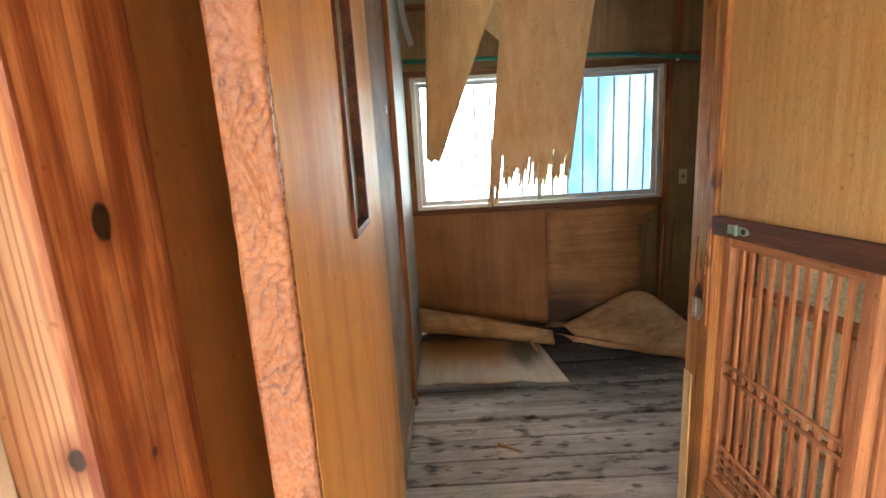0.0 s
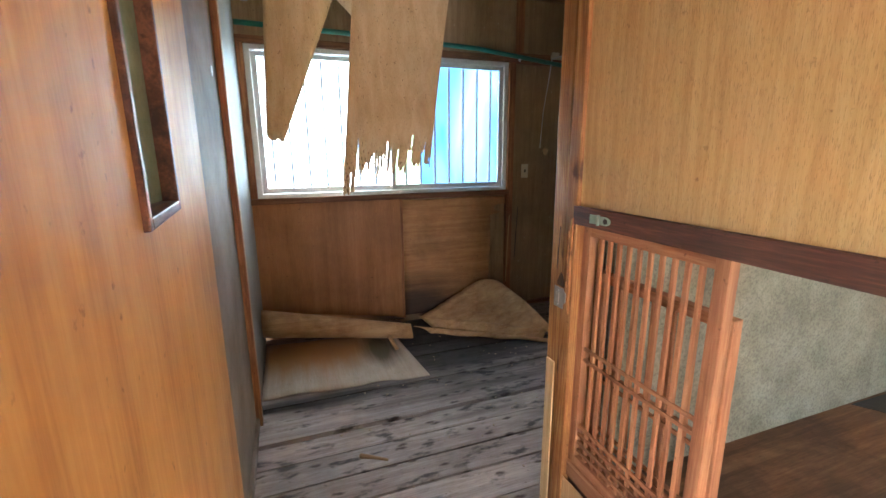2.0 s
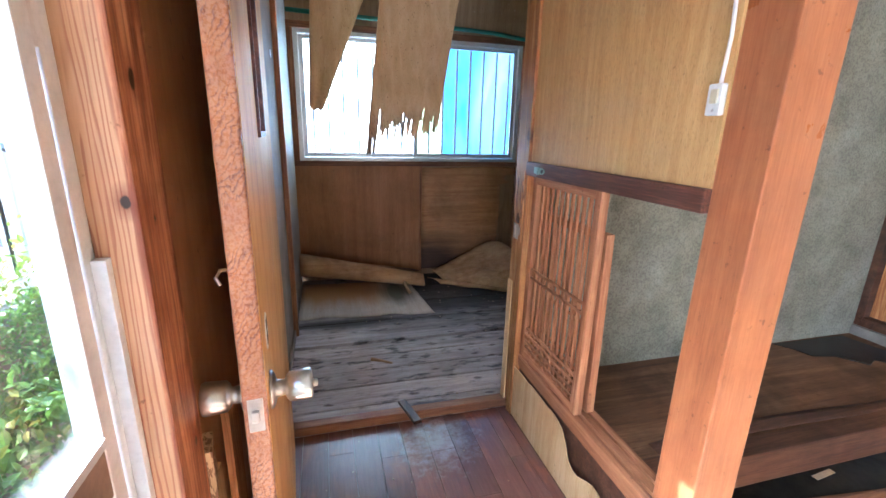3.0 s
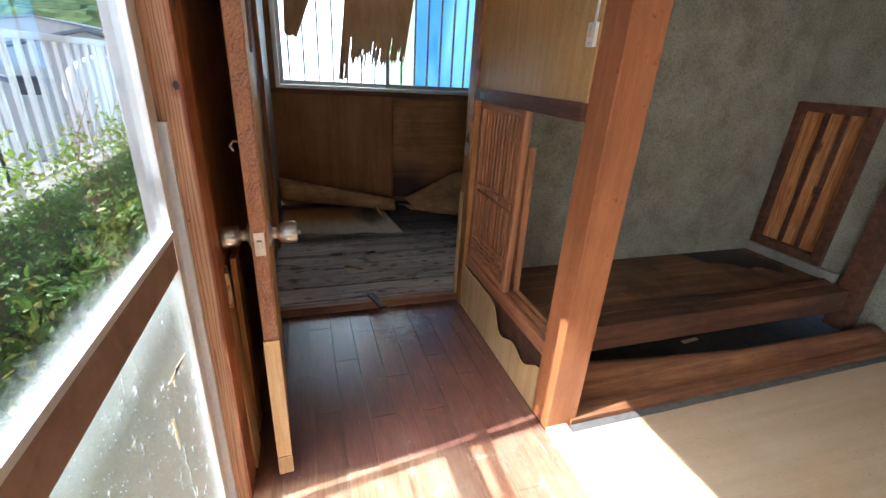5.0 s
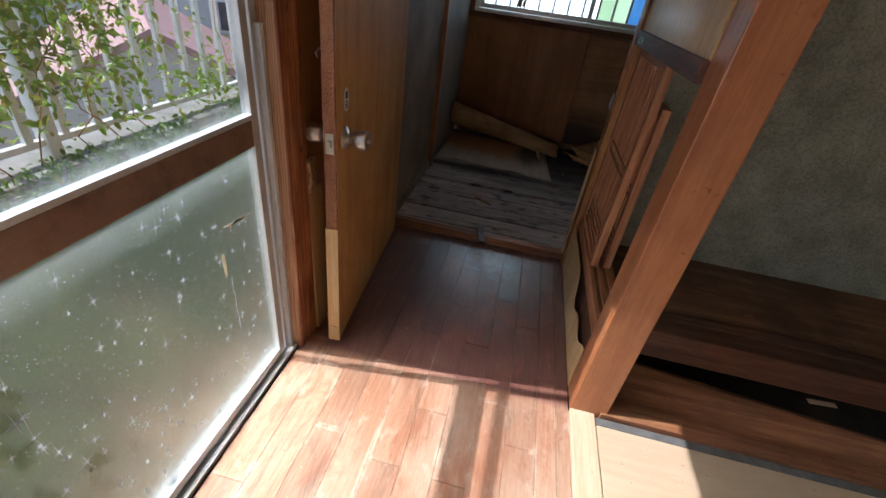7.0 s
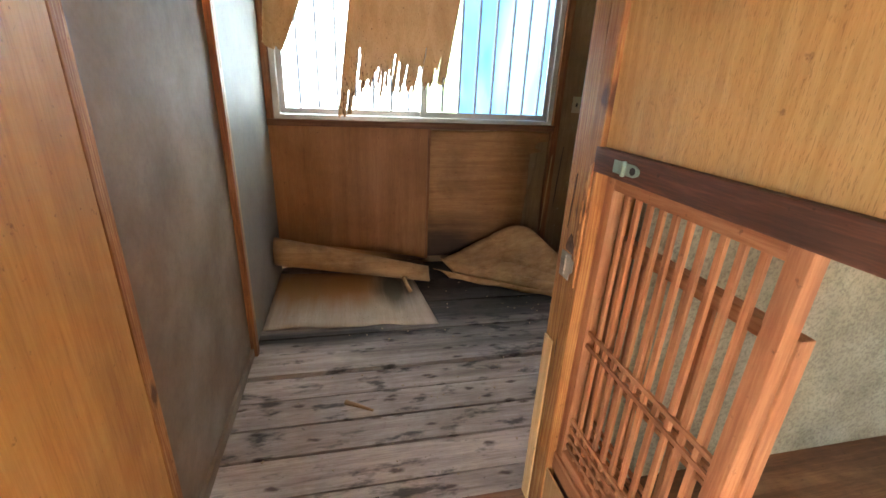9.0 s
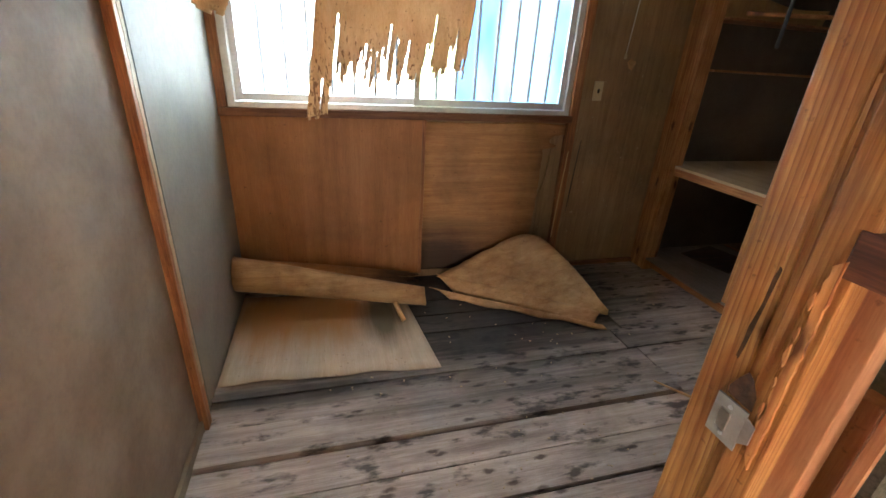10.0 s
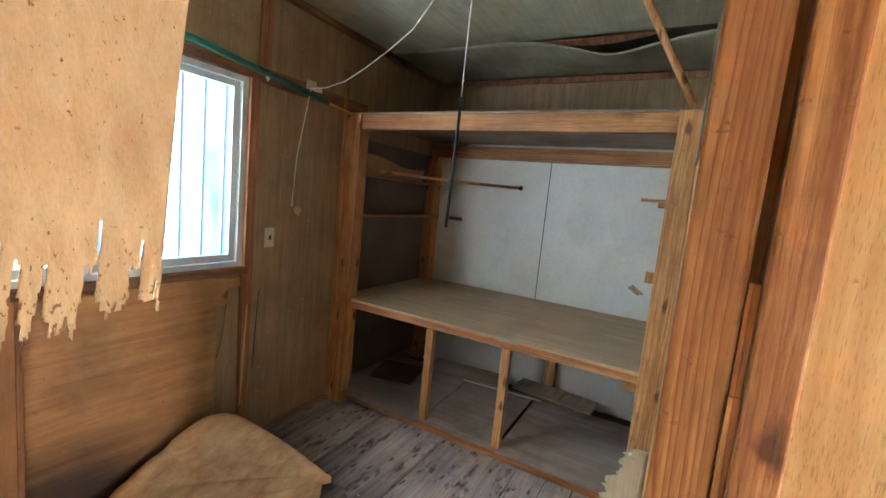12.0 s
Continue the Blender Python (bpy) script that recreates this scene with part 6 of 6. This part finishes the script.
leaves("garden_bush", 4200, bush, 0.035, LEAF, 6, "dense dark green bush beside the veranda", "bush")


def weeds(rng):
    while True:
        x, y = rng.uniform(-1.4, -0.72), rng.uniform(-1.6, 1.0)
        if noise.noise(Vector((x * 2.2, y * 2.2, 7))) > -0.12:
            return (x, y, -0.27 + rng.random() ** 2 * 0.16)


leaves("ground_weeds", 5200, weeds, 0.024, LEAF, 9, "low green weeds on the ground beside the veranda", "weeds")
leaves("tree_bough", 6500, bough, 0.025, LEAF, 4, "leafy bough beside the veranda", "bough")
solid("bough_stem", tube([(-1.32, -1.5, -0.28), (-1.3, -1.45, 0.5), (-1.28, -1.3, 1.1), (-1.24, -1.4, 1.75)], 0.014, sides=8, tip=0.005), STUD_Y, "thin brown stem of the leafy bough", "stem")
rng_v = random.Random(8)
for k in range(14):
    y0 = rng_v.uniform(-0.8, 5.2)
    way = [(-1.84, y0, 0.2)]
    for i in range(6):
        p = way[-1]
        way.append((p[0] + rng_v.uniform(-0.03, 0.03), p[1] + rng_v.uniform(-0.12, 0.12), p[2] + rng_v.uniform(0.05, 0.16)))
    solid("vine_stem", tube(way, 0.004, sides=5, tip=0.002), STUD_Y, "thin brown vine stem on the fence", "vine", "vine stems")
rng_s = random.Random(9)
for k in range(26):
    s = rng_s.uniform(0.03, 0.07)
    stone = bmesh.new()
    bmesh.ops.create_icosphere(stone, subdivisions=2, radius=s)
    for v in stone.verts:
        v.co += v.co.normalized() * s * 0.4 * noise.noise(v.co * 25 + Vector((k, 0, 0)))
        v.co.z *= 0.7
    stone.transform(Matrix.Translation((-1.08 + rng_s.uniform(-0.07, 0.07), 0.7 + k * 0.11, -0.27)))
    solid("garden_stone", stone, CONCRETE, "pale rounded stone edging the bank", "stone", "edging stones")
solid("timber_offcut", box(-0.06, 0.06, -0.35, 0.35, -0.02, 0.02, 0.003, turn=pose(-0.82, 0.85, -0.262, 0, 4, 12)), PALE, "weathered timber offcut lying outside", "timber")

# houses below the fence
PINKROOF = mottled("faded_pink_roof", (0.42, 0.24, 0.22), (0.50, 0.30, 0.275), 3, 0.7, (0.33, 0.2, 0.18), 0.5, 1.2, 20, 0.2)
HOUSEWALL = mottled("cream_house_wall", (0.60, 0.58, 0.54), (0.68, 0.66, 0.62), 2, 0.8, (0.45, 0.42, 0.38), 0.3, 1.0, 20, 0.1)
BLUEROOF = mottled("grey_blue_roof", (0.20, 0.23, 0.26), (0.27, 0.30, 0.33), 3, 0.6, (0.15, 0.16, 0.17), 0.4, 1.0, 20, 0.2)
DARKGLASS = mottled("far_window_glass", (0.05, 0.06, 0.07), (0.10, 0.11, 0.12), 3, 0.15, bump=0.0)


def house(cx, cy, base, wide, deep, wall_top, ridge, turn, roof, label):
    m = pose(cx, cy, base, 0, 0, turn)
    h = thing("house", (cx, cy, base), label, "house", "houses beyond the fence")

    def piece(name, bm, material, holder):
        bm.transform(m)
        return part(name, bm, material, holder)
    piece("wall", box(-wide / 2, wide / 2, -deep / 2, deep / 2, 0, wall_top), HOUSEWALL, h)
    o = 0.4
    r = prism(((-wide / 2 - o, wall_top), (0, ridge), (wide / 2 + o, wall_top), (wide / 2 + o, wall_top + 0.14), (0, ridge + 0.14), (-wide / 2 - o, wall_top + 0.14)), "y", -deep / 2 - o, deep / 2 + o)
    piece("roof", r, roof, h)
    piece("gable", prism(((-wide / 2, wall_top), (wide / 2, wall_top), (0, ridge - 0.02)), "y", -deep / 2, deep / 2), HOUSEWALL, h)
    for side in (-1, 1):
        for k in range(max(2, int(deep / 2.2))):
            y0 = -deep / 2 + 0.7 + k * 2.1
            if y0 + 1.2 < deep / 2:
                x = side * wide / 2
                w = piece("window", box(min(x, x + side * 0.06), max(x, x + side * 0.06), y0, y0 + 1.2, wall_top - 1.6, wall_top - 0.6), ALU, h)
                piece("pane", box(min(x, x + side * 0.08), max(x, x + side * 0.08), y0 + 0.08, y0 + 1.12, wall_top - 1.52, wall_top - 0.68), DARKGLASS, w)
        y = side * deep / 2
        for x0 in (-wide / 3, wide / 8):
            w = piece("window", box(x0, x0 + 1.1, min(y, y + side * 0.06), max(y, y + side * 0.06), wall_top - 1.6, wall_top - 0.6), ALU, h)
            piece("pane", box(x0 + 0.08, x0 + 1.02, min(y, y + side * 0.08), max(y, y + side * 0.08), wall_top - 1.52, wall_top - 0.68), DARKGLASS, w)


house(-8.6, 8.6, -4.0, 6.0, 6.5, 1.9, 3.7, 45, PINKROOF, "house with a faded pink roof below the fence")
house(-13, 16.5, -4.0, 7.0, 8.0, 4.2, 5.4, 30, BLUEROOF, "cream house with grey-blue roof")
house(-20, 14, -4.0, 7.0, 9.0, 4.0, 5.4, 60, BLUEROOF, "cream house with grey-blue roof and windows")
house(-11, 30, -4.0, 9.0, 8.0, 4.6, 6.0, 20, BLUEROOF, "cream house with grey-blue roof further down")
house(-24, 33, -4.0, 10.0, 8.0, 5.0, 6.4, 10, HOUSEWALL, "pale flat house further down")
house(-22, 55, -4.0, 14.0, 9.0, 6.5, 7.6, 0, BLUEROOF, "long pale building near the hill")
dish = thing("white_tank", (-3.6, 9.5, -0.3), "white round plastic tank beyond the fence", "tank")
part("drum", lathe(((0, 0.55), (0.05, 0.62), (0.5, 0.62), (0.55, 0.55)), (-3.6, 9.5, 0.45), (0.5, -0.85, 0.1)), FENCEPAINT, dish)
part("stand", box(-3.75, -3.45, 9.6, 9.9, -4.0, 0.2, 0.01), CONCRETE, dish)
for z in (2.6, 2.85, 3.1):
    solid("power_cable", tube([(-40, 26, z + 0.6), (-18, 25, z), (6, 24, z + 0.5)], 0.02, sides=5), GREENPIPE, "thin blue-green overhead cable", "cable", "overhead cables")
for x, y, z in ((-40, 26, 3.8), (6, 24, 3.7)):
    solid("utility_pole", tube([(x, y, -4.0), (x, y, z + 0.8)], 0.16, sides=12, tip=0.11), CONCRETE, "grey concrete utility pole", "utility pole", "utility poles")
hill = bmesh.new()
bmesh.ops.create_grid(hill, x_segments=150, y_segments=60, size=1.0)
for v in hill.verts:
    x, y = v.co.x * 160 - 60, (v.co.y + 1) * 45 + 75
    h = 26 * (1 - math.exp(-(v.co.y + 1) * 1.6)) * (0.8 + 0.3 * noise.noise(Vector((x * 0.02, y * 0.02, 1))))
    v.co = Vector((x, y, -4 + h + 2.2 * noise.noise(Vector((x * 0.25, y * 0.25, 3))) + 1.2 * noise.noise(Vector((x * 0.7, y * 0.7, 5)))))
FOREST = mottled("far_forest", (0.03, 0.07, 0.018), (0.10, 0.17, 0.045), 0.35, 1.0, (0.13, 0.17, 0.06), 0.5, 0.1, 2.0, 0.9)
solid("wooded_hill", hill, FOREST, "wooded green hill in the distance", "hill", kind="stuff")


def ribbed(x0, x1, y, z0, z1, pitch, deep, bm=None):
    bm = bmesh.new()
    rows, n = [], max(1, round((x1 - x0) / pitch))
    for k in range(n):
        x = x0 + k * pitch
        for dx, dy in ((0, 0), (0.80, 0), (0.86, deep), (0.94, deep)):
            rows.append([bm.verts.new((x + dx * pitch, y + dy, z)) for z in (z0, z1)])
    rows.append([bm.verts.new((x0 + n * pitch, y, z)) for z in (z0, z1)])
    for a, b in zip(rows, rows[1:]):
        bm.faces.new((a[0], b[0], b[1], a[1]))
    bmesh.ops.solidify(bm, geom=bm.faces[:], thickness=0.003)
    return bm


RIB = mottled("dark_rib_line", (0.09, 0.105, 0.12), (0.12, 0.135, 0.155), 5, 0.6, bump=0.0)
# the sheets emit light themselves, no daylight passes through them
screen = thing("backdrop", (0.8, 3.9, -0.25), "glowing corrugated plastic screen outside the window", "backdrop", kind="structure")
part("white_sheet", ribbed(-1.30, 0.86, 3.86, -0.25, 2.5, 0.135, 0.02), GLOW_WHITE, screen, "milky white corrugated sheet")
part("green_sheet", ribbed(0.86, 1.13, 3.862, -0.25, 2.5, 0.135, 0.02), GLOW_GREEN, screen, "greenish corrugated sheet")
part("blue_sheet", ribbed(1.13, 2.615, 3.86, -0.25, 2.5, 0.135, 0.02), GLOW_BLUE, screen, "blue corrugated sheet")
# dark battens draw the ribs' shading, which the sheets' even glow hides
for k in range(29):
    part("rib", box(-1.30 + k * 0.135 - 0.018, -1.30 + k * 0.135, 3.838, 3.856, -0.25, 2.5), RIB, screen)
